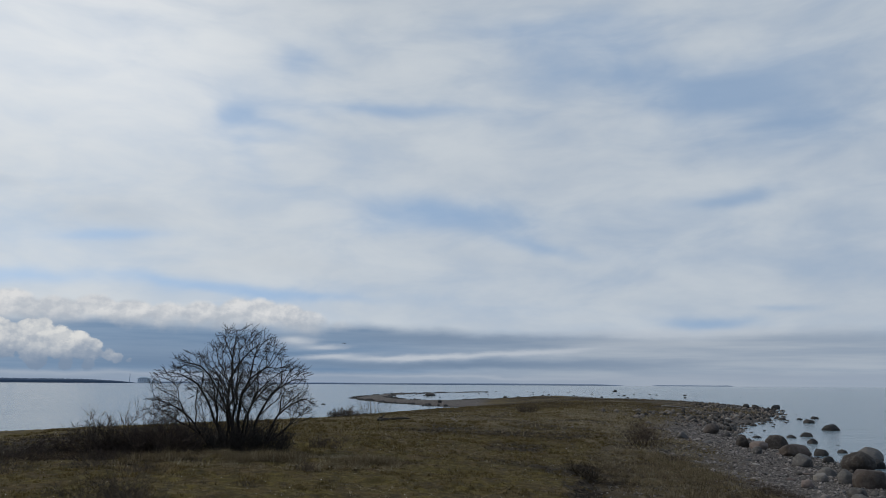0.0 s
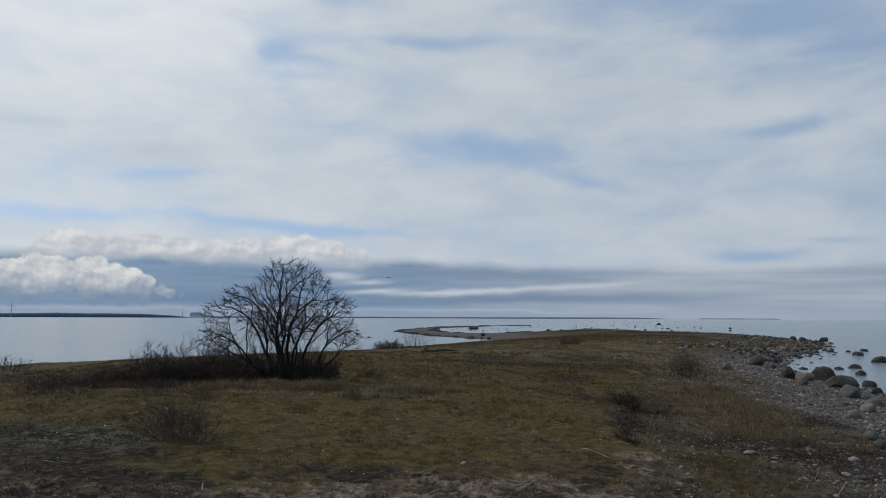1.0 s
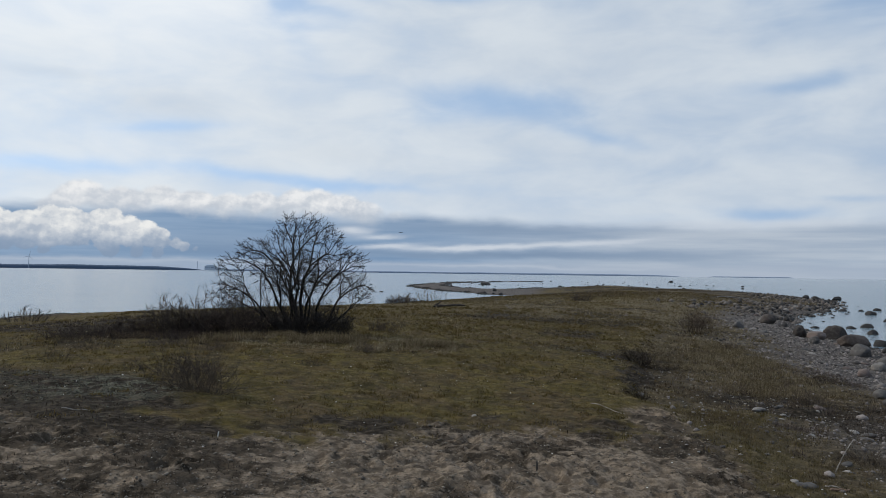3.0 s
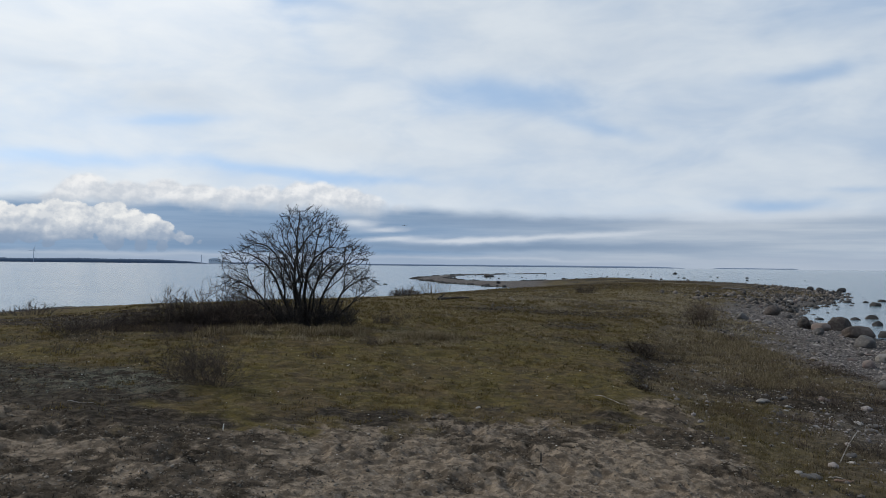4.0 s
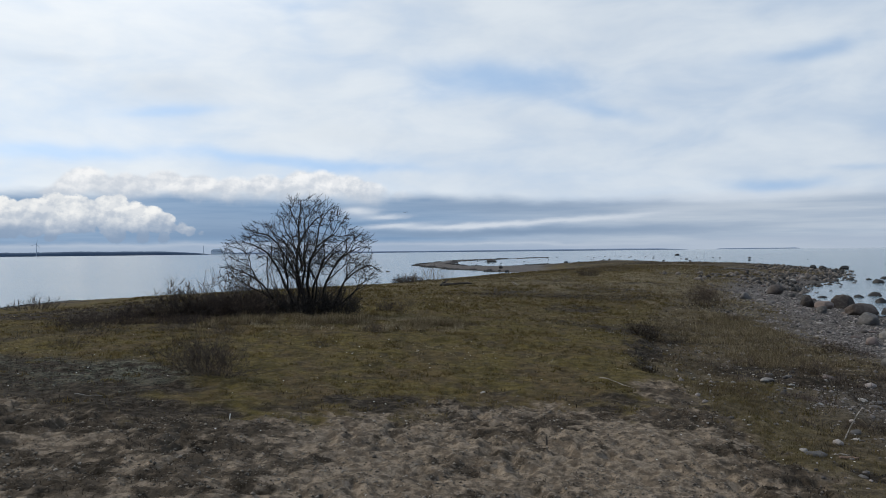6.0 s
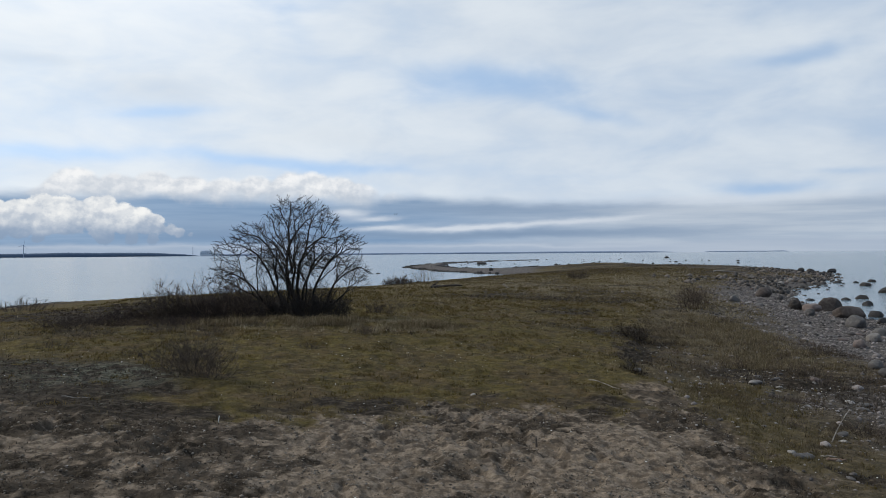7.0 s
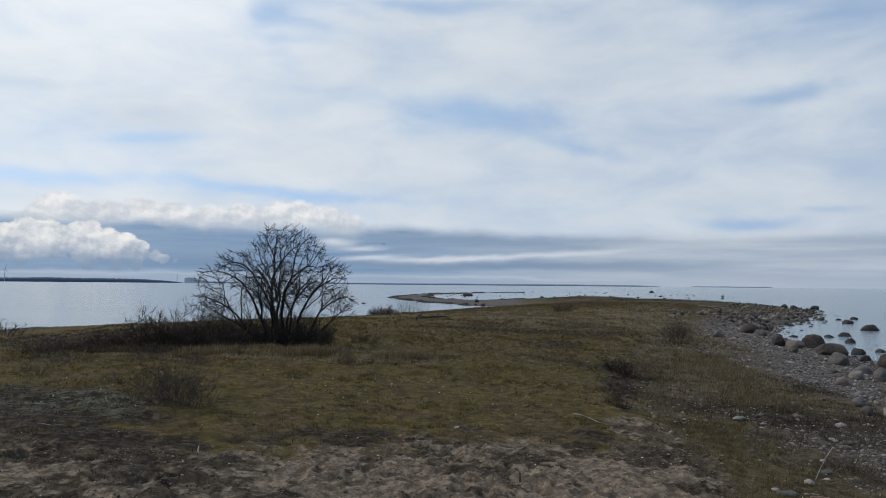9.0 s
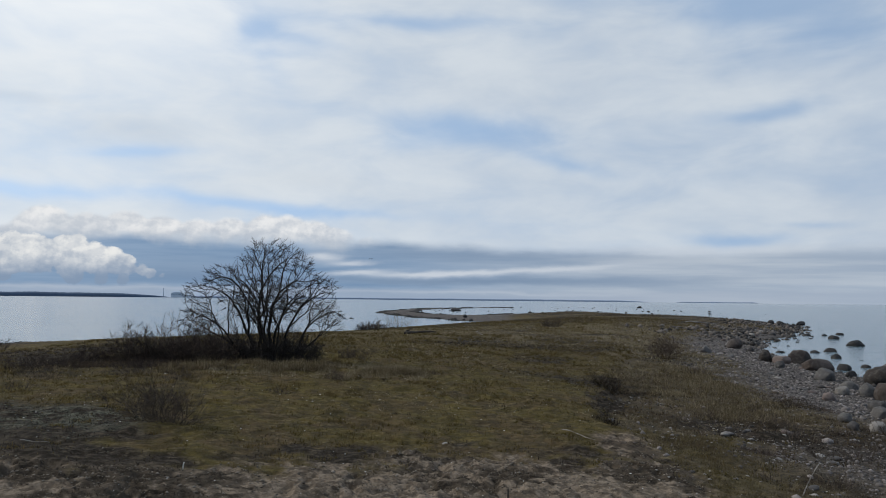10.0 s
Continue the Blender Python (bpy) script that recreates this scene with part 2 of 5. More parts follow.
def water_material():
    m, b = material("sea_water", 0.15, 0.0, 1.33)
    paint(b, (0.140, 0.195, 0.230))
    p = here()

    def stretched(x, y):
        v = Ex.tree.nodes.new("ShaderNodeVectorMath")
        v.operation = "MULTIPLY"
        v.inputs[1].default_value = (x, y, 1.0)
        Ex.tree.links.new(p, v.inputs[0])
        return v.outputs[0]
    parts = Ex.tree.nodes.new("ShaderNodeSeparateXYZ")
    Ex.tree.links.new(p, parts.inputs[0])
    windward = step(Ex(parts.outputs[0]) - Ex(parts.outputs[1]) * 0.25, 2.0, 22.0)  # open water on the exposed side of the spit
    fine_wave, swell, breeze = fnoise(stretched(0.5, 1.0), 1.6, 4, 0.6), fnoise(stretched(0.5, 1.0), 0.25, 3), fnoise(stretched(0.35, 1.0), 0.045, 4, 0.6)
    relief(b, (fine_wave * 0.6 + swell * 0.8) * (step(breeze, 0.42, 0.62) * 0.4 + windward * 2.2 + 0.3), 0.6, 0.25)
    return m


def stone_material(name, a, c, lichen=0.3, wet=False, many=False):
    m, b = material(name, 0.72 if wet else 0.85)
    p = here()
    col = blend(step(island(), 0.1, 1.0) if many else apiece(), a, c)
    col = blend(step(fnoise(p, 7.0, 5, 0.6), 0.45, 0.65) * lichen, col, (0.22, 0.205, 0.185))
    col = blend(step(fnoise(p, 40.0, 3, 0.6), 0.5, 0.7) * 0.5, col, (0.06, 0.055, 0.05))
    paint(b, col)
    relief(b, fnoise(p, 16.0, 5, 0.65), 0.5, 0.05)
    return m


def plant_material(name, a, c, d=None, patchy=None, thin=0.45):
    """Dry leaves and stalks; thin ones let light through."""
    m, b = material(name, 0.9)
    b.inputs["Specular IOR Level"].default_value = 0.2
    i, p = island(), here()
    col = blend(i, a, c)
    if d:
        col = blend(step(i, 0.75, 0.8), col, d)
    col = blend(step(fnoise(p, 30.0, 3), 0.4, 0.7) * 0.35, col, tuple(v * 0.55 for v in a))
    if patchy:
        col = blend(step(fnoise(p, 0.9, 4), 0.42, 0.62) * 0.75, col, patchy)
        # blades darkened by the ground's noise: shade between clumps as colour
        col = blend(step(fnoise(p, 5.0, 4, 0.6), 0.58, 0.42) * 0.45, col, tuple(v * 0.45 for v in a))
    paint(b, col)
    if thin:
        t = Ex.tree
        glow, mix = t.nodes.new("ShaderNodeBsdfTranslucent"), t.nodes.new("ShaderNodeMixShader")
        t.links.new(col, glow.inputs["Color"])
        mix.inputs[0].default_value = thin
        t.links.new(b.outputs[0], mix.inputs[1])
        t.links.new(glow.outputs[0], mix.inputs[2])
        t.links.new(mix.outputs[0], t.nodes["Material Output"].inputs["Surface"])
    return m


def bark_material(name, a, c):
    m, b = material(name, 0.9)
    p = here()
    paint(b, blend(step(fnoise(p, 12.0, 5, 0.65), 0.4, 0.65), a, c))
    relief(b, fnoise(p, 60.0, 3), 0.4, 0.01)
    return m


GROUND = ground_material()
WATER = water_material()
BARK = bark_material("bark", (0.009, 0.0075, 0.006), (0.028, 0.023, 0.019))
TWIG = bark_material("twig_bark", (0.010, 0.008, 0.007), (0.028, 0.022, 0.018))
BRAMBLE = plant_material("bare_brush", (0.034, 0.027, 0.022), (0.085, 0.068, 0.054), (0.11, 0.086, 0.066), thin=0)
THICKET = plant_material("dark_bramble", (0.026, 0.019, 0.016), (0.066, 0.049, 0.039), (0.095, 0.072, 0.056), thin=0)
TURF = plant_material("mossy_turf", (0.083, 0.065, 0.021), (0.160, 0.121, 0.041), (0.24, 0.19, 0.10), (0.145, 0.105, 0.045))
STRAW = plant_material("dry_grass", (0.17, 0.135, 0.080), (0.31, 0.26, 0.165), (0.40, 0.35, 0.245))
DULL_STRAW = plant_material("dull_straw", (0.092, 0.073, 0.040), (0.215, 0.172, 0.104), (0.30, 0.245, 0.16))
OCHRE = plant_material("ochre_grass", (0.080, 0.064, 0.026), (0.20, 0.160, 0.072), (0.27, 0.22, 0.12), (0.12, 0.092, 0.045))
WEED = plant_material("withered_weed", (0.046, 0.036, 0.031), (0.135, 0.104, 0.088), (0.21, 0.17, 0.13))
HEATH = plant_material("withered_heath", (0.020, 0.016, 0.012), (0.070, 0.054, 0.040), (0.13, 0.105, 0.075))
GREY_STONE = stone_material("grey_granite", (0.048, 0.044, 0.041), (0.115, 0.107, 0.099))
BROWN_STONE = stone_material("brown_granite", (0.026, 0.020, 0.016), (0.058, 0.043, 0.035), 0.15)
PALE_STONE = stone_material("pale_limestone", (0.16, 0.146, 0.130), (0.30, 0.280, 0.252), 0.1)
PINK_STONE = stone_material("pink_granite", (0.085, 0.062, 0.053), (0.16, 0.122, 0.105), 0.2)
WET_STONE = stone_material("wet_dark_stone", (0.009, 0.0085, 0.008), (0.026, 0.024, 0.023), 0.04, True)
SHINGLE = stone_material("shingle", (0.040, 0.035, 0.032), (0.27, 0.240, 0.222), 0.1, many=True)
COBBLE = stone_material("cobbles", (0.016, 0.014, 0.012), (0.17, 0.144, 0.122), 0.1, many=True)
DRIFTWOOD = bark_material("driftwood", (0.15, 0.13, 0.11), (0.34, 0.31, 0.27))
REDWOOD = bark_material("reddish_driftwood", (0.13, 0.085, 0.06), (0.25, 0.17, 0.125))
DARKWOOD = bark_material("wet_wood", (0.030, 0.025, 0.020), (0.070, 0.058, 0.046))
# far things: distance haze is mixed into these base colours, bluer and paler
FOREST = bark_material("hazed_forest", (0.070, 0.108, 0.165), (0.092, 0.132, 0.195))
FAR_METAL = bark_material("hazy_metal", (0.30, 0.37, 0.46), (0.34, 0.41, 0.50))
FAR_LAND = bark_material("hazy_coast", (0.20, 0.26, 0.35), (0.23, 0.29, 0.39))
CONCRETE = bark_material("hazed_concrete", (0.60, 0.66, 0.72), (0.66, 0.72, 0.78))
PLASTIC, pb = material("grey_plastic", 0.45)
paint(pb, blend(step(fnoise(here(), 40.0, 3), 0.4, 0.6), (0.05, 0.052, 0.056), (0.07, 0.072, 0.076)))
LENS, pb = material("lens_glass", 0.08)
paint(pb, (0.01, 0.01, 0.012))
CRUMB, pb = material("sand_crumb", 0.95)
paint(pb, blend(island(), (0.045, 0.037, 0.028), (0.25, 0.214, 0.170)))
WHITE, pb = material("bleached_shell", 0.6)
paint(pb, blend(island(), (0.55, 0.53, 0.48), (0.82, 0.80, 0.75)))
ROUGH = plant_material("rough_grass", (0.058, 0.045, 0.028), (0.160, 0.126, 0.080), (0.27, 0.225, 0.155), (0.110, 0.080, 0.050))
LICHEN, pb = material("lichen_crumb", 0.95)
paint(pb, blend(island(), (0.020, 0.018, 0.013), (0.15, 0.148, 0.112)))

# ---- shape of the land ----
def hash2(i, j, seed):
    h = (i.astype(np.int64) * 374761393 + j.astype(np.int64) * 668265263 + seed * 974634777) & 0xFFFFFFFF
    h = ((h ^ (h >> 13)) * 1274126177) & 0xFFFFFFFF
    return ((h ^ (h >> 16)) & 0xFFFFFF) / float(0xFFFFFF)


def ripple(x, y, size, seed=0, octaves=3, gain=0.5):
    """Smooth noise from -1 to 1, its largest features size metres wide."""
    total, amp, norm = 0.0, 1.0, 0.0
    for k in range(octaves):
        u, v = x / size * 2 ** k + 17.3 * k, y / size * 2 ** k - 9.1 * k
        i, j = np.floor(u), np.floor(v)
        a, b = u - i, v - j
        a, b = a * a * (3 - 2 * a), b * b * (3 - 2 * b)
        c = [hash2(i + di, j + dj, seed + k) for di, dj in ((0, 0), (1, 0), (0, 1), (1, 1))]
        total = total + amp * (2 * ((c[0] * (1 - a) + c[1] * a) * (1 - b) + (c[2] * (1 - a) + c[3] * a) * b) - 1)
        norm += amp
        amp *= gain
    return total / norm


def ease(v, lo, hi):
    t = np.clip((v - lo) / (hi - lo), 0, 1)
    return t * t * (3 - 2 * t)


def inland(x, y, corners):
    """Metres inside a coastline, negative outside."""
    best, inside = np.full(x.shape, 1e9), np.zeros(x.shape, bool)
    for (ax, ay), (bx, by) in zip(corners, corners[1:] + corners[:1]):
        ex, ey = bx - ax, by - ay
        t = np.clip(((x - ax) * ex + (y - ay) * ey) / (ex * ex + ey * ey), 0, 1)
        best = np.minimum(best, (x - ax - t * ex) ** 2 + (y - ay - t * ey) ** 2)
        if ey:
            inside ^= ((ay > y) != (by > y)) & (x < ax + (y - ay) / ey * ex)
    return np.where(inside, 1, -1) * np.sqrt(best)


MAIN = [(-45, -89.5), (-36, 0), (-30, 24.6), (-26, 42.5), (-25, 48.1), (-20, 54.3), (-13, 60.4), (-6.4, 66), (-4.5, 72), (-1.5, 79.6), (1, 84), (4.6, 90.6), (8.2, 97), (13.5, 107), (15, 118), (18, 140), (22, 158),
        (33, 176.8), (50, 167.8), (51, 132), (57, 116.4), (58, 104.1), (46, 83.9), (37, 69.4), (29.8, 59.3), (25, 50.4), (20.6, 38.5), (20.3, 31.2), (18.6, 25.6),
        (17.2, 17.0), (16.4, 5.6), (18, -13.4), (22, -89.5)]
SPIT = [(14, 108), (12, 108.5), (9.8, 110.5), (7.6, 115), (5.3, 124), (1.6, 131.8), (-1.6, 146.8), (-5, 165.2), (-6.5, 180), (-4.4, 195.8), (-0.7, 225.7), (3.1, 249), (9.6, 268),
        (19.5, 290), (27.9, 308), (47.2, 334), (47.5, 322), (25.6, 285), (17.6, 265), (9.5, 246), (5.2, 226), (2.7, 187), (5, 169), (9, 154), (13, 151), (17, 156), (24, 170), (24, 111.9)]


def scarp_line(x, y):
    return 2.1 + 0.285 * (y - 7.9) + ripple(x, y, 0.9, 8, 4, 0.6) * 0.65


def height(x, y, detail=True):
    x, y = np.asarray(x, float), np.asarray(y, float)
    wob = ripple(x, y, 9.0, 5, 3) * 1.1
    main = inland(x, y, MAIN) + wob * ease(y, -5, 12) * (1 - 0.75 * ease(y, 70, 85) * ease(30 - x, 0, 8))
    spit = inland(x, y, SPIT) + wob * 0.3
    right = ease(x - 0.24 * y - 0.3, -2.0, 2.4)
    lz = 0.20 * (1 - np.exp(-np.maximum(main, 0) / 0.5)) + 0.055 * np.maximum(main, 0)
    shelf = np.clip(main, 0, 4.2 * (1 - ease(y, 28, 37)))  # flat stony beach
    rz = 0.088 * np.maximum(main - shelf, 0) + 0.035 * shelf
    z = lz * (1 - right) + rz * right
    crest = np.interp(y, [-50, 7, 22, 67, 145], [1.55, 1.55, 1.25, 1.05, 0.95])
    k = 0.25
    h = np.clip(0.5 + 0.5 * (crest - z) / k, 0, 1)
    z = crest * (1 - h) + z * h - k * h * (1 - h)
    # worn scarp along the edge of the turf
    line = scarp_line(x, y)
    z = z - 0.15 * ease(x - line, -0.15, 0.30) * ease(y, 12.6, 14.2) * (1 - ease(y, 19, 25)) * (1 - ease(x - line, 1.0, 5.0))
    # low bank of tussocks before the tree
    z = z + 0.08 * np.exp(-((y - 20.5 - 0.35 * ripple(x, y, 1.6, 12, 2)) / 0.7) ** 2) * ease(x, -7.0, -4.5) * (1 - ease(x, -0.5, 2.0))
    z = np.where(main > 0, z, 0.09 * main)
    z = np.maximum(z, np.where(spit > 0, np.minimum(0.05 * spit, 0.22), 0.09 * spit))
    z = np.maximum(z, -2.5 - 0.0005 * np.hypot(x, y))
    if detail:
        land = ease(z, 0.0, 0.5)
        z = z + land * (ripple(x, y, 3.5, 21, 3) * 0.07 + ripple(x, y, 0.7, 31, 3) * 0.025)
        sandy = sand_mask(x, y)
        trod = ripple(x, y, 0.26, 41, 3, 0.6)
        z = z + sandy * (0.10 * (0.35 - np.abs(trod) * 2.0) * (0.6 + 0.6 * ripple(x, y, 0.9, 45, 2)) + (0.5 - np.abs(ripple(x, y, 0.15, 47, 2))) * 0.034)
        z = z + (1 - sandy) * land * (np.maximum(ripple(x, y, 0.6, 49, 3, 0.6), -0.1) * 0.085 + ripple(x, y, 0.19, 48, 2) * 0.022)
    return z


def sand_edge(x, y):
    return 9.4 - 0.45 * ease(-x, 0.5, 3.0) + 0.04 * np.abs(x) + 0.9 * np.exp(-((x - 1.0) / 1.7) ** 2) + ripple(x, y, 1.3, 51, 3) * 0.8 + 1.5 * np.exp(-((x - 3.2) / 0.6) ** 2) - ease(x, 3.7, 4.6) * 3.0


def sand_mask(x, y):
    edge = sand_edge(x, y)
    ragged = ripple(x, y, 0.5, 58, 4, 0.7) * 0.9
    chute = 0.92 * np.exp(-((x - 3.45 - 0.20 * (y - 11.2)) / 0.50) ** 2 - ((y - 11.4) / 1.7) ** 2)  # sand run out below the scarp
    return np.maximum(ease((edge - y) / 1.0 + ragged, -0.12, 0.35) * ease((3.95 - x) / 0.7 + ragged, -0.12, 0.35), ease(chute + ragged * 0.45, 0.25, 0.65))


def litter_mask(x, y):
    """Dark dead plants in patches on the sand and along its edge."""
    n = ripple(x, y, 0.75, 53, 5, 0.78) + 0.26 * ease(-x, 0.0, 4.5) + 0.14 * ease(y, 7.8, 9.4) - 0.12 * ease(x, 0.5, 2.0) + 0.22 * ease(x, 2.2, 3.2)
    return ease(n, 0.09, 0.22)


def axis(lo, hi, fine_lo, fine_hi, stepsize, growth, far):
    """Coordinates that lie close together between fine_lo and fine_hi and ever wider beyond."""
    def out(start, end, sign):
        v, s, got = start, stepsize, []
        while abs(v) < far and sign * (end - v) > 0:
            s *= growth if abs(v - start) < 160 else 1.25
            v += sign * s
            got.append(v)
        return got
    core = list(np.arange(fine_lo, fine_hi, stepsize))
    return np.array(sorted(out(fine_lo, lo, -1)) + core + out(core[-1], hi, 1))


def sheet(name, verts, nx, ny, mat):
    i = np.arange(nx * ny).reshape(ny, nx)
    quads = np.stack((i[:-1, :-1], i[:-1, 1:], i[1:, 1:], i[1:, :-1]), -1).reshape(-1, 4)
    me = bpy.data.meshes.new(name)
    me.vertices.add(len(verts))
    me.vertices.foreach_set("co", verts.astype(np.float32).ravel())
    me.loops.add(quads.size)
    me.loops.foreach_set("vertex_index", quads.astype(np.int32).ravel())
    me.polygons.add(len(quads))
    me.polygons.foreach_set("loop_start", np.arange(0, quads.size, 4, dtype=np.int32))
    me.update(calc_edges=True)
    me.polygons.foreach_set("use_smooth", np.ones(len(quads), bool))
    me.materials.append(mat)
    return me


gx = axis(-4900, 4900, -5.2, 5.6, 0.035, 1.014, 4900)
gy = axis(-4900, 4900, 4.6, 10.0, 0.026, 1.010, 4900)
X, Y = np.meshgrid(gx, gy)
Z = height(X, Y)
ground_mesh = sheet("ground", np.stack((X, Y, Z), -1).reshape(-1, 3), len(gx), len(gy), GROUND)
COAST = inland(X, Y, MAIN)


def put_mask(name, values):
    ground_mesh.attributes.new(name, "FLOAT", "POINT").data.foreach_set("value", np.clip(values, 0, 1).astype(np.float32).ravel())


def gravel_mask(x, y, coast):
    right = ease(x - 0.16 * y, 1.0, 4.0)
    reach = 5.0 + 1.7 * (1 - ease(y, 28, 37)) + 2.2 * (1 - ease(y, 9, 20)) + 1.2 * (1 - ease(y, 8, 14))
    return right * (1 - ease(coast - reach + ripple(x, y, 3.0, 61, 3) * 2.5, -2.0, 2.0))


def moss_mask(x, y):
    """Green and ochre moss and short grass."""
    swell = 0.75 + 0.6 * ripple(x, y, 1.3, 83, 3)
    spots = ((-2.7, 16.2, 1.8, 1.4, 1.0), (-3.4, 13.4, 0.9, 0.9, 0.8), (-8.2, 14.8, 1.8, 1.2, 0.8), (1.2, 14.8, 2.4, 2.2, 0.4), (-2.2, 26.5, 2.2, 1.6, 0.9), (-13.5, 21.0, 2.5, 1.5, 0.8), (3.2, 19.0, 1.6, 1.8, 0.7))
    got = sum(k * np.exp(-((x - a) / w) ** 2 - ((y - b) / d) ** 2) for a, b, w, d, k in spots)
    ochre = 0.9 * np.exp(-((x - 0.25 * y - 1.9) / 0.85) ** 2) * ease(y, 7.0, 8.5) * (1 - ease(y, 12.5, 14.5))
    return np.clip((got + ochre) * swell, 0, 1)


def heath_mask(x, y):
    spot = np.exp(-((x + 5.6) / 2.6) ** 2 - ((y - 10.9) / 1.5) ** 2) + 0.6 * np.exp(-((x - 5.0) / 3.2) ** 2 - ((y - 31.5) / 3.2) ** 2) + 0.7 * np.exp(-((x - 7.3) / 1.7) ** 2 - ((y - 15.0) / 1.5) ** 2) + 0.6 * np.exp(-((x + 14) / 5.0) ** 2 - ((y - 25.5) / 3.0) ** 2) + 0.6 * np.exp(-((x + 10) / 3.0) ** 2 - ((y - 22.5) / 2.2) ** 2) + (0.5 + 0.5 * ripple(x, y, 0.5, 77, 3)) * np.exp(-((x - 2.45) / 0.6) ** 2 - ((y - 11.2) / 0.7) ** 2) + 0.6 * np.exp(-((x + 7.0) / 2.6) ** 2 - ((y - 19.5) / 2.2) ** 2) + 0.7 * np.exp(-((x + 13) / 7.0) ** 2 - ((y - 31) / 7.0) ** 2)
    edge = 0.8 * np.exp(-((x - scarp_line(x, y) - 0.08) / 0.22) ** 2) * ease(y, 12.6, 13.6) * (1 - ease(y, 20, 24))
    return ease(ripple(x, y, 4.5, 71, 4) + 0.12 * ease(y, 19, 33) + 0.22 * ease(y, 58, 75) + 0.28 * ease(x - 0.24 * y, 0.0, 2.2) * (1 - 0.8 * ease(y, 13, 20)) - 0.25 + spot + edge - 0.9 * moss_mask(x, y) + (0.72 + 0.7 * ripple(x, y, 0.7, 73, 3)) * np.exp(-((y - sand_edge(x, y) - 0.3) / (0.6 + 0.35 * ease(-x, 0.5, 2.5))) ** 2), 0.0, 0.35)


put_mask("sand", sand_mask(X, Y))
put_mask("litter", litter_mask(X, Y) * sand_mask(X, Y))
put_mask("gravel", np.maximum(gravel_mask(X, Y, COAST), np.maximum((inland(X, Y, SPIT) > -3) * (1 - ease(COAST, 0, 4)), (1 - ease(COAST + ripple(X, Y, 2.0, 62, 3), 1.2, 2.4)) * (X < 8) * (Y > 15))))
put_mask("heath", heath_mask(X, Y))


def lichen_mask(x, y):
    return 1.4 * np.exp(-((x + 4.8) / 1.2) ** 2 - ((y - 11.5) / 1.0) ** 2) + 0.6 * np.exp(-((x + 7.2) / 1.2) ** 2 - ((y - 12.4) / 0.7) ** 2)


def straw_mask(x, y):
    band = 0.8 * np.exp(-((x - 0.30 * y - 2.4) / 1.9) ** 2) * ease(y, 15.5, 18.5) * ease(ripple(x, y, 2.2, 97, 3), -0.4, 0.2)
    far = 0.9 * np.exp(-((x - 9.0) / 6.0) ** 2 - ((y - 47) / 6.0) ** 2) + 0.8 * ease(ripple(x, y, 7.0, 63, 4, 0.6) + 0.4 * ease(x - 0.22 * y, 0, 3), 0.10, 0.55)
    return np.maximum(band, ease(x, -12, -3) * ease(y + 6 * ease(x, 4, 9), 24, 36) * (1 - 0.8 * ease(y, 55, 75)) * far)


put_mask("straw", straw_mask(X, Y))
put_mask("rough", (1 - 0.7 * straw_mask(X, Y)) * ease(X - scarp_line(X, Y), -0.1, 0.7) * (0.75 + 0.4 * ripple(X, Y, 1.6, 75, 3)))
put_mask("moss", moss_mask(X, Y))
put_mask("lichen", lichen_mask(X, Y))
put_mask("wet", 1 - ease(Z + ripple(X, Y, 2.0, 81, 2) * 0.05, 0.0, 0.14))
ground = tagged(new("ground", ground_mesh), "low spit of trodden sand, olive moss, dry grass and shingle", "ground", kind="structure")

bm = bmesh.new()
bmesh.ops.create_circle(bm, cap_ends=True, segments=96, radius=4950)
water_mesh = bpy.data.meshes.new("water")
bm.to_mesh(water_mesh)
bm.free()
water_mesh.materials.append(WATER)
water = tagged(new("water", water_mesh), "calm pale grey-blue sea with a faint ripple", "sea", kind="structure")

# ---- plants ----
def link_mesh(name, verts, faces, mat, parent=None, label="", smooth=False):
    me = bpy.data.meshes.new(name)
    me.from_pydata(verts, [], faces)
    me.materials.append(mat)
    if smooth:
        me.polygons.foreach_set("use_smooth", np.ones(len(me.polygons), bool))
    ob = new(name, me)
    ob.parent = parent
    if label:
        ob["label"] = label
    return ob


def tubes(paths, sides):
    """Vertices and faces of tapered tubes along paths of (points, radii)."""
    verts, faces, base = [], [], 0
    ang = np.arange(sides) * 2 * np.pi / sides
    ring = np.stack((np.cos(ang), np.sin(ang)), -1)
    for pts, rad in paths:
        pts, rad = np.asarray(pts, float), np.asarray(rad, float)
        d = np.gradient(pts, axis=0)
        d /= np.linalg.norm(d, axis=1, keepdims=True) + 1e-9
        ref = np.array((0.31, 0.95, 0.05)) if abs(d[0][1]) < 0.8 else np.array((1.0, 0.1, 0.0))
        a = np.cross(d, ref)
        a /= np.linalg.norm(a, axis=1, keepdims=True) + 1e-9
        b = np.cross(d, a)
        v = pts[:, None] + rad[:, None, None] * (ring[None, :, :1] * a[:, None] + ring[None, :, 1:] * b[:, None])
        verts.append(v.reshape(-1, 3))
        n = len(pts)
        for i in range(n - 1):
            for k in range(sides):
                l = (k + 1) % sides
                faces.append((base + i * sides + k, base + i * sides + l, base + (i + 1) * sides + l, base + (i + 1) * sides + k))
        base += n * sides
    return (np.concatenate(verts) if verts else np.zeros((0, 3))), faces


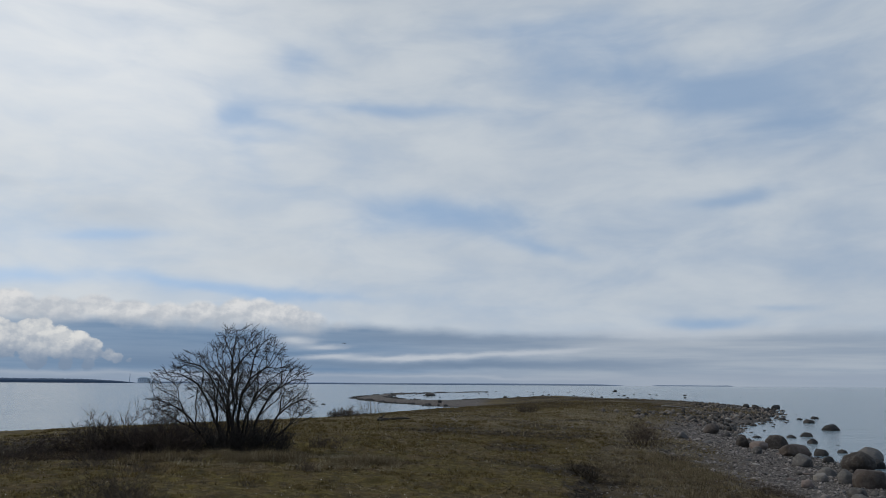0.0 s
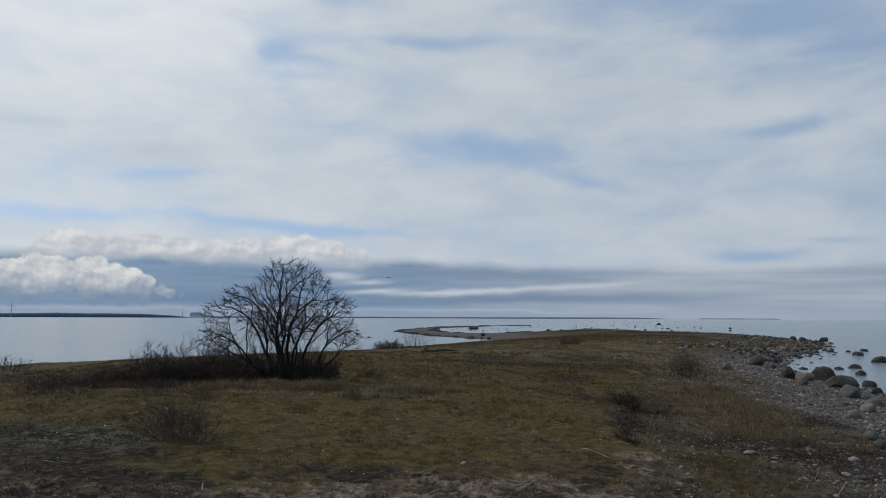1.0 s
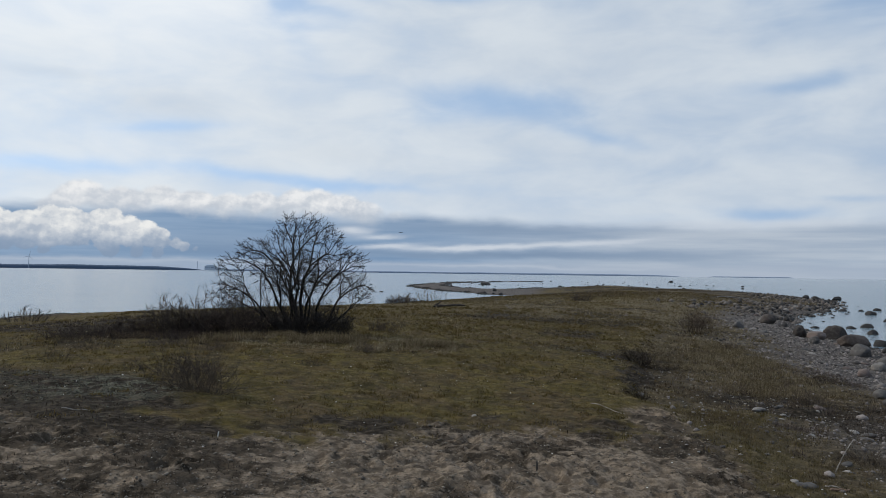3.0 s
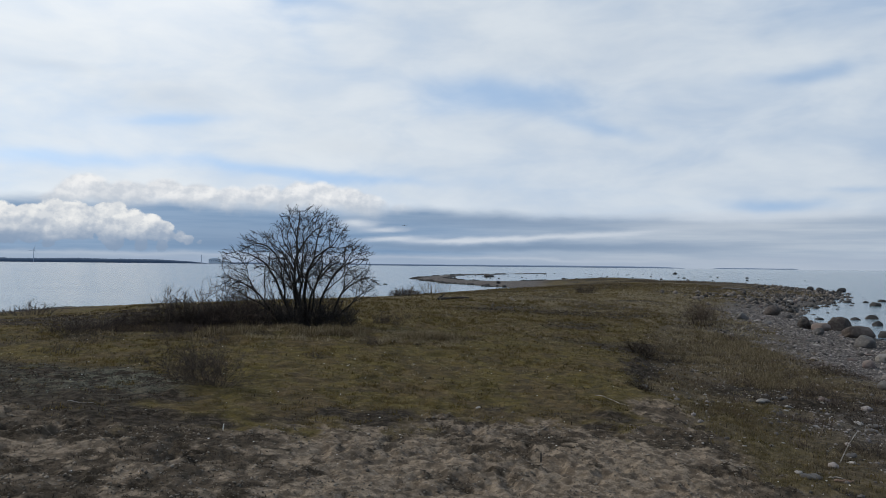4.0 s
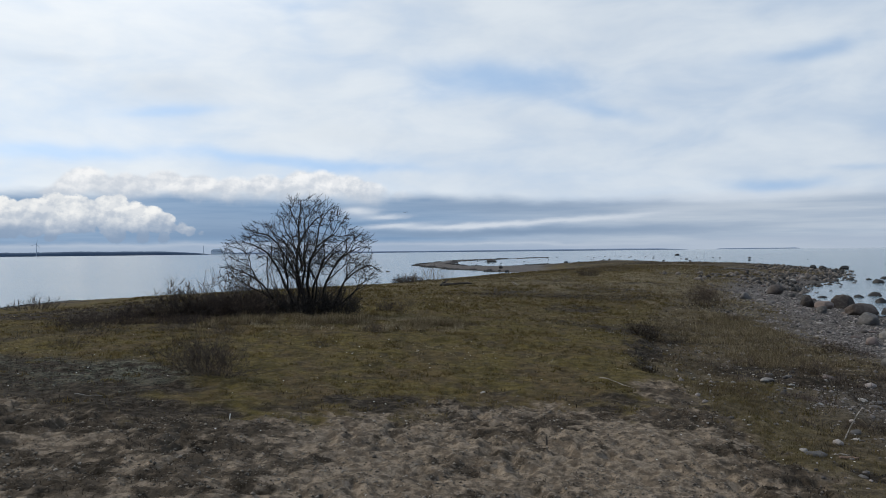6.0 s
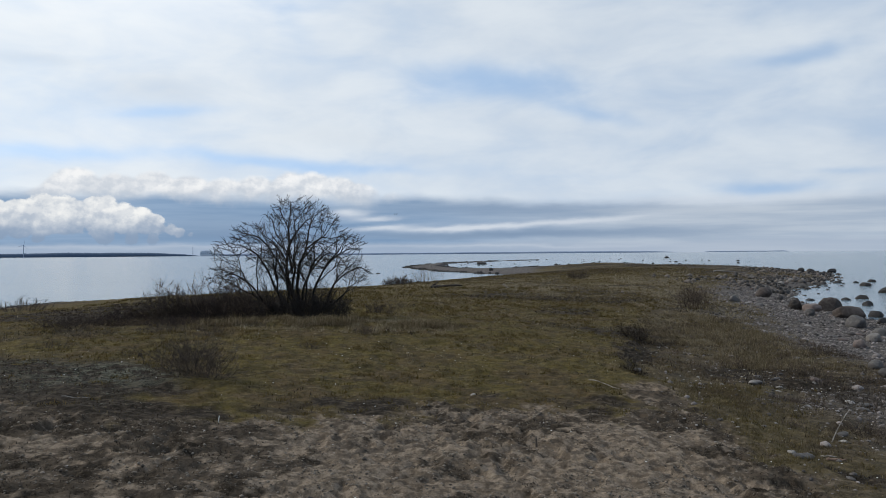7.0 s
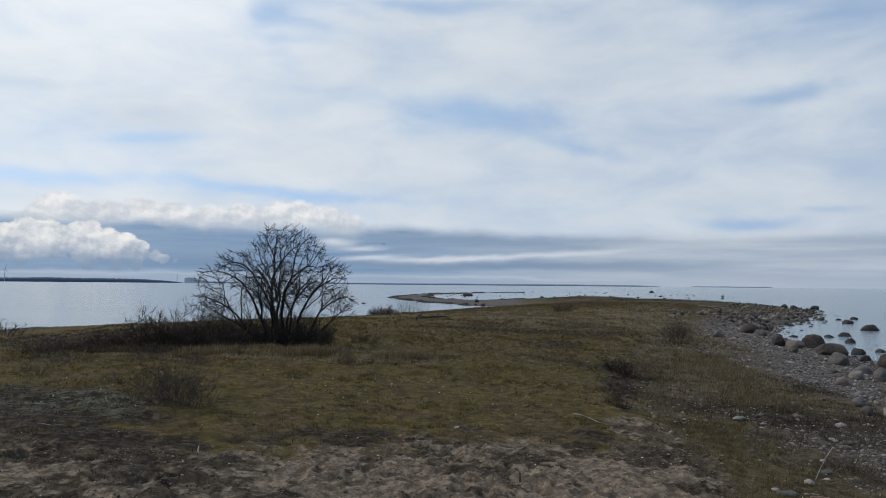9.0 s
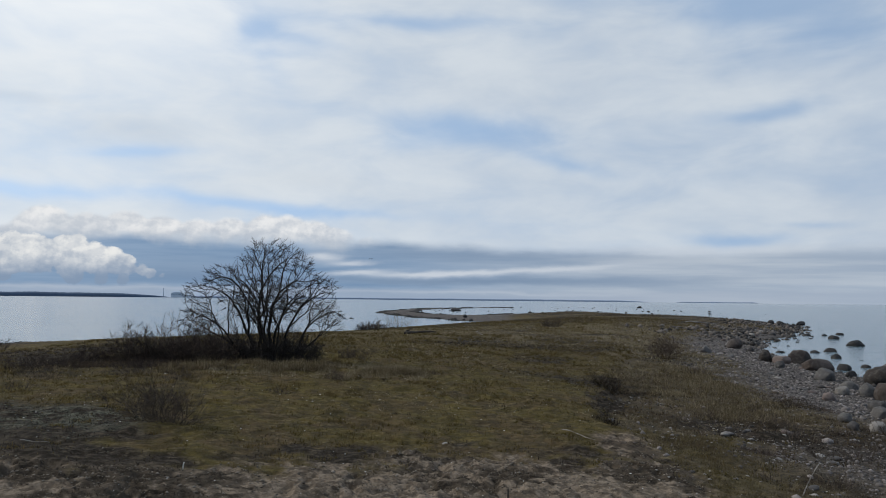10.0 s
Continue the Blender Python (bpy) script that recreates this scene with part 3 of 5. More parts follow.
def grow(rng, lobes, start, step_length=0.095, reach=0.50, kill=0.14, marks=3100, turns=40):
    """A branching skeleton that grows from the first stems into the lobes: points and each one's parent."""
    vol = np.array([l[3] * l[4] * l[5] for l in lobes])
    pick = rng.choice(len(lobes), marks, p=vol / vol.sum())
    d = rng.normal(size=(marks, 3))
    d *= (rng.random((marks, 1)) ** 0.36) / np.linalg.norm(d, axis=1, keepdims=True)
    L = np.array(lobes)[pick]
    goal = L[:, :3] + d * L[:, 3:6]
    goal = goal[goal[:, 2] > 0.45]
    P, par = start[0], list(start[1])
    near = np.full(len(goal), 1e9)
    who = np.zeros(len(goal), int)
    fresh = np.arange(len(P))
    for _ in range(turns):
        if not len(fresh) or not len(goal):
            break
        D = np.linalg.norm(goal[:, None] - P[fresh][None], axis=2)
        j = D.argmin(1)
        m = D[np.arange(len(goal)), j]
        closer = m < near
        near[closer], who[closer] = m[closer], fresh[j[closer]]
        keep = near > kill
        goal, near, who = goal[keep], near[keep], who[keep]
        act = near < reach
        if not act.any():
            break
        grown, new_par = [], []
        for k in np.unique(who[act]):
            g = goal[act][who[act] == k] - P[k]
            w = (g / np.linalg.norm(g, axis=1, keepdims=True)).mean(0)
            w /= np.linalg.norm(w) + 1e-9
            back = P[k] - P[par[k]] if par[k] >= 0 else np.zeros(3)
            w = w + 0.55 * back / step_length + rng.normal(size=3) * 0.26 + np.array((P[k][0] * 0.26, P[k][1] * 0.26, 0.10))
            grown.append(P[k] + w / np.linalg.norm(w) * step_length)
            new_par.append(int(k))
        fresh = np.arange(len(P), len(P) + len(grown))
        P = np.concatenate((P, np.array(grown)))
        par += new_par
    return P, par


def limbs(P, par, tip, power):
    """Splits a skeleton into paths with radii; each path also knows its root."""
    n = len(P)
    leaves = np.zeros(n)
    kids = [[] for _ in range(n)]
    for i in range(n - 1, -1, -1):
        if not kids[i]:
            leaves[i] = 1
        if par[i] >= 0:
            kids[par[i]].append(i)
            leaves[par[i]] += leaves[i]
    rad = tip * leaves ** power
    root = np.arange(n)
    for i in range(n):
        if par[i] >= 0:
            root[i] = root[par[i]]
    paths = []
    stack = [(None, i) for i in range(n) if par[i] < 0]
    while stack:
        before, i = stack.pop()
        line = [] if before is None else [before]
        first = i
        while True:
            line.append(i)
            if not kids[i]:
                break
            order = sorted(kids[i], key=lambda k: -leaves[k])
            stack += [(i, k) for k in order[1:]]
            i = order[0]
        r = rad[line].copy()
        if before is not None:
            r[0] = r[1]
        if len(line) > 1:
            pts = P[line].copy()
            for _ in range(2):
                pts[1:-1] = 0.25 * pts[:-2] + 0.5 * pts[1:-1] + 0.25 * pts[2:]
            paths.append((pts, r, int(root[first])))
    return paths


def limb(rng, foot, angles, side, length, n):
    """Points of one bent stem: its slant from upright at foot, middle and end (degrees, to the right), and how far it leans away."""
    p, got = np.array((*foot, -0.08), float), []
    step_length = length / n
    for i in range(n + 1):
        got.append(p.copy())
        t = i / n
        g = radians(angles[0] * (1 - t) * (1 - 2 * t) + 4 * angles[1] * t * (1 - t) + angles[2] * t * (2 * t - 1)) + rng.normal() * 0.24
        way = np.array((math.sin(g), side * (0.4 + 0.6 * math.sin(abs(g))) + rng.normal() * 0.10, math.cos(g)))
        p = p + way / np.linalg.norm(way) * step_length
    return got


def bare_tree(x, y, z):
    rng = np.random.default_rng(14)
    lobes = [(0.16, 0.0, 3.14, 0.98, 0.9, 0.52), (-1.30, 0.1, 2.58, 0.58, 0.7, 0.42), (-1.90, -0.1, 2.05, 0.52, 0.7, 0.45), (-1.95, 0.0, 1.25, 0.58, 0.8, 0.42), (1.55, 0.0, 2.28, 0.66, 0.8, 0.40),
             (1.72, 0.1, 1.50, 0.56, 0.8, 0.52), (0.95, 0.0, 2.95, 0.45, 0.7, 0.32), (0.0, -0.5, 1.9, 1.3, 0.7, 0.75), (0.0, 0.6, 1.9, 1.3, 0.7, 0.75)]
    stems = (((-0.30, 0.0), (-46, -58, -66), 0.1, 2.5), ((-0.45, -0.2), (-40, -40, -76), -0.3, 2.7), ((-0.22, 0.1), (-30, -30, -62), 0.1, 3.1), ((-0.16, -0.1), (-24, -12, -30), -0.15, 3.0),
             ((-0.12, 0.0), (-14, -4, -70), 0.1, 3.3), ((-0.04, 0.15), (-8, -14, 6), 0.2, 3.1), ((0.0, 0.0), (-3, 2, -18), 0.0, 3.6), ((0.06, -0.05), (3, -2, 62), -0.05, 3.7), ((0.12, 0.1), (5, 6, 84), 0.12, 3.5),
             ((0.20, -0.15), (10, 20, 68), -0.25, 3.0), ((0.45, 0.0), (22, 18, 66), 0.1, 2.9), ((0.62, 0.1), (30, 30, 74), 0.15, 2.7), ((0.70, -0.1), (42, 50, 72), -0.1, 2.4), ((-0.1, 0.3), (-12, -20, -20), 0.5, 2.6),
             ((0.3, -0.3), (12, 14, 30), -0.5, 2.5))
    P, par = [], []
    for foot, angles, side, length in stems:
        line = limb(rng, foot, angles, side, length * 0.86, max(10, int(length / 0.095)))
        first = len(P)
        for i, p in enumerate(line):
            par.append(len(P) - 1 if i else -1)
            P.append(p)
        # forks, each bending away from its stem
        for at, turn in ((0.46, 34), (0.62, -32), (0.78, 34)):
            k = int(at * len(line))
            w = line[k] - line[k - 1]
            now = math.degrees(math.atan2(w[0], w[2])) * 0.8
            turn = turn * rng.choice((-1, 1)) * rng.uniform(0.7, 1.2)
            end = np.clip(now + turn * 1.3 + math.copysign(18, line[k][0]), -92, 92)
            fork = limb(rng, (0, 0), (now + turn, now + turn * 0.8, end), side + rng.normal() * 0.4, length * (1 - at) * rng.uniform(0.7, 1.0), max(4, int(length * (1 - at) / 0.11)))
            last = first + k
            for p in fork[1:]:
                par.append(last)
                last = len(P)
                P.append(line[k] + p - fork[0])
    P, par = grow(rng, lobes, (np.array(P), par))
    paths = limbs(P, par, 0.0064, 0.47)
    tree = tagged(new("bare_tree"), "leafless many-stemmed dark-barked tree on the grass", "tree")
    tree.location = (x, y, z)
    trunks, twigs = {}, []
    for pts, rad, root in paths:
        if rad[0] > 0.016:
            trunks.setdefault(root, []).append((pts, rad))
        else:
            twigs.append((pts, rad))
        # short side shoots, fewer on the old wood
        for k in range(1, len(pts)):
            if rad[k] > 0.022 or rng.random() > (0.62 if rad[k] < 0.012 else 0.34):
                continue
            w = pts[k] - pts[k - 1]
            out = np.array((pts[k][0], pts[k][1], 0.0)) / (np.hypot(pts[k][0], pts[k][1]) + 0.4)
            w = w / np.linalg.norm(w) + rng.normal(size=3) * 0.62 + out * 0.3 + np.array((0, 0, 0.18))
            w /= np.linalg.norm(w)
            l = rng.uniform(0.10, 0.34)
            bend = rng.normal(size=3) * 0.45
            twigs.append((np.array((pts[k], pts[k] + w * l * 0.5, pts[k] + w * l + bend * l * 0.5)), np.array((0.0066, 0.0056, 0.0038))))
        # a spray of thin ends
        if rad[-1] < 0.014:
            way = pts[-1] - pts[-2]
            way = way / np.linalg.norm(way)
            out = np.array((pts[-1][0], pts[-1][1], 0.0)) / (np.hypot(pts[-1][0], pts[-1][1]) + 0.3)
            for _ in range(3):
                w = way + rng.normal(size=3) * 0.50 + out * 0.50
                w /= np.linalg.norm(w)
                l = rng.uniform(0.12, 0.30)
                w2 = w + rng.normal(size=3) * 0.5 + np.array((0, 0, 0.12))
                twigs.append((np.array((pts[-1], pts[-1] + w * l * 0.5, pts[-1] + w * l * 0.5 + w2 / np.linalg.norm(w2) * l * 0.5)), np.array((0.0062, 0.0052, 0.0036))))
    for root in trunks:
        v, f = tubes(trunks[root], 6)
        link_mesh("stem", v, f, BARK, tree, "", True)
    v, f = tubes(twigs, 3)
    link_mesh("crown", v, f, TWIG, tree, "dense bare twigs")
    return tree


def shoots(rng, w, d, h, stems, radius=0.006, lean=0.5, branch=4, droop=0.0, wander=0.13):
    """Paths of a bare bush, w by d wide and h high."""
    paths = []
    for _ in range(stems):
        a, r = rng.uniform(0, 2 * np.pi), rng.random() ** 0.6
        p = np.array((np.cos(a) * r * w * 0.38, np.sin(a) * r * d * 0.38, -0.04))
        way = np.array((np.cos(a) * r * lean, np.sin(a) * r * lean, 1.0)) + rng.normal(size=3) * 0.15
        way /= np.linalg.norm(way)
        long = h * rng.uniform(0.55, 1.08) * (1 - 0.35 * r)
        n = 7
        line = [p]
        for i in range(n):
            way = way + rng.normal(size=3) * wander + np.array((0, 0, -droop * i / n))
            way /= np.linalg.norm(way)
            line.append(line[-1] + way * long / n)
        line = np.array(line)
        rad = np.linspace(radius, radius * 0.45, n + 1)
        paths.append((line, rad))
        for _ in range(branch):
            k = int(rng.integers(2, n))
            v = line[k] - line[k - 1]
            v = v / np.linalg.norm(v) + rng.normal(size=3) * 0.55
            l = long * rng.uniform(0.15, 0.42)
            sub = [line[k]]
            for i in range(3):
                v = v / np.linalg.norm(v) + rng.normal(size=3) * 0.2 + np.array((0, 0, 0.12))
                sub.append(sub[-1] + v / np.linalg.norm(v) * l / 3)
            sub = np.array(sub)
            paths.append((sub, np.linspace(radius * 0.6, radius * 0.3, 4)))
            for _ in range(2):
                j = int(rng.integers(1, 3))
                u = sub[j] - sub[j - 1]
                u = u / np.linalg.norm(u) + rng.normal(size=3) * 0.6
                paths.append((np.array((sub[j], sub[j] + u / np.linalg.norm(u) * l * 0.4)), np.array((radius * 0.4, radius * 0.25))))
    return paths


def bush(name, label, x, y, w, d, h, stems, seed, mat=None, radius=0.006, lean=0.5, branch=4, category="bush", droop=0.0, wander=0.13):
    rng = np.random.default_rng(seed)
    v, f = tubes(shoots(rng, w, d, h, stems, radius, lean, branch, droop, wander), 3)
    px, py = v[:, 0] + x, v[:, 1] + y
    v[:, 2] += (height(px, py) - float(height(x, y))) * np.clip(1 - v[:, 2] / h, 0, 1)
    ob = link_mesh(name, v, f, mat or BRAMBLE)
    ob.location = (x, y, float(height(x, y)))
    return tagged(ob, label, category)


bare_tree(-4.28, 23.0, float(height(-4.28, 23.0)))
bush("undergrowth", "dark tangle of thin bare suckers round the tree's foot", -4.15, 22.9, 3.3, 1.7, 1.9, 80, 21, TWIG, radius=0.0085, lean=0.45, branch=5, wander=0.13)
bush("undergrowth", "low dark tangle of dead shoots round the tree's foot", -4.1, 22.6, 3.5, 1.5, 1.2, 190, 20, TWIG, radius=0.009, lean=0.9, branch=6, wander=0.30)
bush("undergrowth", "thin dark shoots beside the tree's foot", -3.2, 22.9, 1.7, 1.2, 1.15, 55, 12, TWIG, radius=0.0075, lean=0.7, branch=6, wander=0.24)
bush("thicket", "dense dark leafless bramble thicket beside the tree", -6.0, 22.1, 2.2, 1.9, 1.3, 230, 22, THICKET, radius=0.0085, lean=1.1, branch=7, wander=0.32)
bush("thicket", "low dark leafless bramble thicket beside the tree", -7.3, 22.6, 2.2, 1.8, 1.0, 190, 38, THICKET, radius=0.0085, lean=1.2, branch=7, wander=0.34)
bush("thicket", "thin outer end of the leafless bramble thicket", -8.9, 22.4, 2.6, 1.6, 0.72, 170, 23, THICKET, radius=0.0080, lean=1.2, branch=6, wander=0.34)
bush("thicket", "low withered brown scrub on the slope", -9.6, 20.4, 3.4, 1.8, 0.5, 170, 19, THICKET, radius=0.0065, lean=1.0, branch=5, wander=0.3)
bush("thicket", "low withered brown scrub before the thicket", -7.0, 20.2, 2.6, 1.4, 0.46, 150, 18, THICKET, radius=0.0065, lean=1.0, branch=5, wander=0.3)
bush("sapling", "thin bare sapling rising out of the thicket", -7.5, 22.4, 1.9, 0.9, 1.8, 46, 37, radius=0.010, lean=0.5, branch=11, wander=0.26)
bush("sapling", "thin bare sapling rising out of the thicket", -6.1, 22.6, 1.6, 0.9, 1.7, 44, 17, radius=0.010, lean=0.6, branch=9, wander=0.26)
bush("shrub", "small thin-twigged bare shrub in the moss", -3.6, 11.4, 1.0, 0.8, 0.98, 120, 24, radius=0.0036, lean=0.8, branch=6, wander=0.27)
bush("shrub", "lone leaning bare shoots beside the small shrub", -4.25, 11.7, 0.35, 0.3, 0.95, 5, 39, radius=0.006, lean=1.2, branch=4, wander=0.14)
bush("shrub", "bare shrub on the bank above the water", -19.3, 35.0, 3.3, 1.4, 0.85, 60, 25, radius=0.012, lean=0.8)
bush("round_bush", "rounded grey-brown leafless bush near the shore", -2.9, 66.0, 2.9, 2.0, 1.1, 150, 26, radius=0.016, lean=0.9)
bush("shrub", "low dark bare shrub in the grass", -1.7, 25.0, 1.3, 0.9, 0.55, 70, 27, radius=0.006)
bush("shrub", "tiny dark bare shrub in the grass", -1.7, 18.6, 0.7, 0.5, 0.3, 50, 28, radius=0.004)
bush("brush", "upright dark brown dead brush at the edge of the shingle", 11.7, 32.4, 2.0, 1.3, 1.3, 95, 29, WEED, radius=0.006, lean=0.4, wander=0.2)
bush("brush", "upright dark brown dead brush at the edge of the shingle", 12.9, 35.6, 1.6, 1.1, 1.25, 70, 30, WEED, radius=0.006, lean=0.4, wander=0.2)
bush("shrub", "small dark shrub on the low ridge", 12.2, 60.5, 1.9, 1.2, 0.95, 80, 31, radius=0.014)
bush("shrub", "dark dead brush on the edge of the scarp", 5.62, 20.2, 0.7, 0.5, 0.78, 70, 33, HEATH, radius=0.006, lean=0.8, wander=0.3)
bush("shrub", "low dark dead brush hanging over the scarp", 4.0, 14.5, 0.55, 0.4, 0.30, 60, 16, HEATH, radius=0.005, lean=1.0, wander=0.3)
bush("shrub", "low purplish-brown brush on the shingle's edge", 10.4, 19.4, 1.5, 1.0, 0.42, 120, 15, radius=0.0045, lean=1.0, wander=0.25)
bush("shrub", "low purplish-brown brush among the stones", 8.2, 15.8, 1.3, 0.9, 0.36, 100, 14, radius=0.004, lean=1.1, wander=0.25)
bush("shrub", "low purplish-brown brush among the stones", 5.9, 9.9, 0.9, 0.8, 0.30, 90, 13, radius=0.003, lean=1.1, wander=0.25)
bush("shrub", "bare wiry shrub among the stones", 7.4, 12.2, 1.2, 1.0, 0.4, 60, 34, radius=0.0035, lean=1.0)
bush("shrub", "bare wiry shrub among the stones", 10.2, 15.2, 1.6, 1.2, 0.5, 60, 35, radius=0.004, lean=1.0)
bush("reeds", "dry upright reed stalks by the water", -0.6, 64.0, 4.6, 1.0, 1.9, 50, 36, ROUGH, 0.013, 0.2, 1, "reeds")
for i, (x, y, w, h) in enumerate(((-5.2, 17.6, 1.3, 0.42), (-6.6, 18.3, 1.5, 0.5), (-7.9, 17.2, 1.2, 0.42), (-9.0, 18.6, 1.3, 0.4), (-4.4, 19.4, 1.0, 0.36), (-9.6, 20.6, 1.6, 0.5),
                                  (-5.4, 13.4, 0.5, 0.25), (-7.4, 14.6, 0.7, 0.32), (-2.6, 15.4, 0.6, 0.25), (0.9, 20.3, 0.7, 0.22), (-1.1, 27.2, 1.2, 0.4), (9.0, 24.5, 1.3, 0.4),
                                  (11.2, 28.0, 1.4, 0.45), (8.6, 13.2, 0.9, 0.35), (6.9, 16.4, 0.8, 0.3))):
    bush("dead_weeds", "sparse brown dead weed stalks in the grass", x, y, w, w * 0.7, h, int(26 + 20 * w), 400 + i, radius=0.0035, lean=0.7, branch=3, category="weeds", wander=0.22)

# ---- stones ----
def stone_shape(rng, cuts, flat=1.0):
    bm = bmesh.new()
    bmesh.ops.create_icosphere(bm, subdivisions=cuts, radius=1.0)
    off = Vector(rng.normal(size=3) * 40)
    planes = [(Vector(n).normalized(), rng.uniform(0.62, 0.9) - (0.12 if cuts == 2 else 0.0)) for n in rng.normal(size=(6, 3))]
    for v in bm.verts:
        c = v.co.normalized()
        r = 1.0 + 0.22 * noise.noise(c * 1.1 + off) + 0.10 * noise.noise(c * 2.7 + off) + (0.05 * noise.noise(c * 6.0 + off) if cuts > 2 else 0.0)
        q = c * r
        for n, k in planes:
            over = q.dot(n) - k
            if over > 0:
                q = q - n * over * 0.75
        v.co = Vector((q.x, q.y, q.z * flat))
    me = bpy.data.meshes.new("stone")
    bm.to_mesh(me)
    bm.free()
    me.polygons.foreach_set("use_smooth", np.ones(len(me.polygons), bool))
    return me


STONE_WORDS = {"grey": (GREY_STONE, "rounded grey granite boulder"), "brown": (BROWN_STONE, "rounded brown granite boulder"), "pale": (PALE_STONE, "pale grey smooth boulder"),
               "wet": (WET_STONE, "dark wet boulder standing in the shallow water"), "pink": (PINK_STONE, "pinkish weathered stone"), "dark": (WET_STONE, "dark wet boulder at the waterline")}


def boulder(x, y, w, h, kind, where, seed, spin=None):
    rng = np.random.default_rng(seed)
    me = stone_shape(rng, 4 if w > 0.5 else 3)
    h *= 1.35 if kind == "wet" else 1.0
    mat, words = STONE_WORDS[kind]
    me.materials.append(mat)
    ob = new("boulder", me)
    z = max(float(height(x, y)), -0.25)
    ob.matrix_world = pose(x, y, z + h * 0.28, rng.uniform(-8, 8), rng.uniform(-8, 8), rng.uniform(-40, 40) if spin is None else spin) @ Matrix.Diagonal((w * 0.43, w * 0.38, h * 0.68, 1))
    return tagged(ob, words + (" " + where if where else ""), "boulder", "boulders along the shore")


for i, (x, y, w, h, kind, where) in enumerate((
        (21.1, 38.4, 1.40, 0.85, "brown", "at the waterline"), (18.7, 37.3, 0.95, 0.62, "brown", "on the shingle"), (19.2, 36.7, 1.10, 0.46, "pink", "on the shingle"),
        (19.5, 33.9, 1.65, 0.68, "brown", "at the waterline"), (21.3, 34.8, 0.9, 0.42, "dark", ""), (17.2, 29.4, 1.02, 0.52, "grey", "on the shingle"),
        (18.6, 27.9, 1.40, 0.82, "brown", "at the waterline"), (21.4, 31.5, 1.55, 0.85, "grey", "in the shallows"), (15.8, 23.2, 1.15, 0.72, "brown", "at the waterline"),
        (15.6, 24.2, 0.62, 0.44, "grey", "on the shingle"), (21.9, 48.0, 1.35, 0.66, "brown", "on the shingle"),
        (26.8, 46.8, 0.90, 0.34, "wet", ""), (28.3, 47.8, 1.15, 0.40, "wet", ""), (25.3, 42.0, 0.82, 0.42, "wet", ""), (25.9, 40.7, 0.55, 0.24, "wet", ""),
        (34.2, 54.3, 1.40, 0.56, "wet", ""), (38.9, 64.9, 1.20, 0.45, "wet", ""), (44.4, 73.0, 1.0, 0.42, "wet", ""), (41.8, 71.4, 0.75, 0.34, "wet", ""),
        (58.4, 105.8, 1.75, 0.50, "wet", ""), (51.6, 98.6, 1.1, 0.58, "dark", ""), (50.2, 98.6, 1.1, 0.62, "dark", ""), (48.8, 90.8, 0.95, 0.42, "dark", ""),
        (39.8, 71.1, 1.05, 0.28, "wet", ""), (24.4, 46.8, 0.70, 0.18, "wet", ""), (19.5, 31.3, 0.58, 0.28, "dark", ""), (23.2, 36.0, 0.66, 0.32, "wet", ""),
        (10.5, 15.9, 0.46, 0.27, "pale", "on the shingle"), (10.7, 17.5, 0.42, 0.22, "grey", "on the shingle"), (9.8, 15.7, 0.34, 0.18, "grey", "on the shingle"),
        (16.3, 26.3, 0.70, 0.32, "grey", "on the shingle"), (15.0, 24.6, 0.60, 0.30, "pale", "on the shingle"), (13.6, 20.6, 0.62, 0.34, "grey", "on the shingle"),
        (12.6, 19.0, 0.55, 0.30, "grey", "on the shingle"), (13.2, 22.4, 0.48, 0.26, "pink", "on the shingle"), (17.5, 33.6, 0.62, 0.34, "grey", "on the shingle"),
        (20.2, 29.2, 0.70, 0.34, "wet", ""), (22.8, 33.0, 0.60, 0.26, "wet", ""), (19.4, 25.8, 0.75, 0.32, "wet", ""), (16.9, 40.6, 0.70, 0.36, "grey", "on the shingle"),
        (117.4, 363.0, 2.8, 0.95, "wet", ""), (15.2, 212, 4.0, 0.75, "wet", ""), (10.4, 125.3, 1.0, 0.4, "wet", ""), (-8.5, 119.8, 1.0, 0.32, "wet", ""), (0.2, 128.0, 0.6, 0.3, "wet", ""))):
    boulder(x, y, w, h, kind, where, 300 + i)

# smaller stones: a few shapes shared by many
rng = np.random.default_rng(5)
SHAPES = {}
for key, mat in (("grey", GREY_STONE), ("pale", PALE_STONE), ("brown", BROWN_STONE), ("pink", PINK_STONE), ("wet", WET_STONE)):
    SHAPES[key] = []
    for k in range(4):
        me = stone_shape(rng, 2)
        me.materials.append(mat)
        SHAPES[key].append(me)
SMALL_WORDS = {"grey": "grey weathered beach stone half sunk in the shingle", "pale": "pale bleached stone lying in the grass and shingle", "brown": "brown granite beach stone half sunk in the shingle",
               "pink": "pinkish granite beach stone half sunk in the shingle", "wet": "dark wet stone at the waterline"}


def stone(x, y, size, kind, flat=0.42):
    ob = new("stone", SHAPES[kind][int(rng.integers(4))])
    ob.matrix_world = pose(x, y, max(float(height(x, y)), -0.1) + size * flat * 0.06, rng.uniform(-12, 12), rng.uniform(-12, 12), rng.uniform(0, 360)) @ Matrix.Diagonal(
        (size * rng.uniform(0.45, 0.62), size * rng.uniform(0.36, 0.5), size * flat * 0.5, 1))
    return tagged(ob, SMALL_WORDS[kind], "stone", "loose stones")


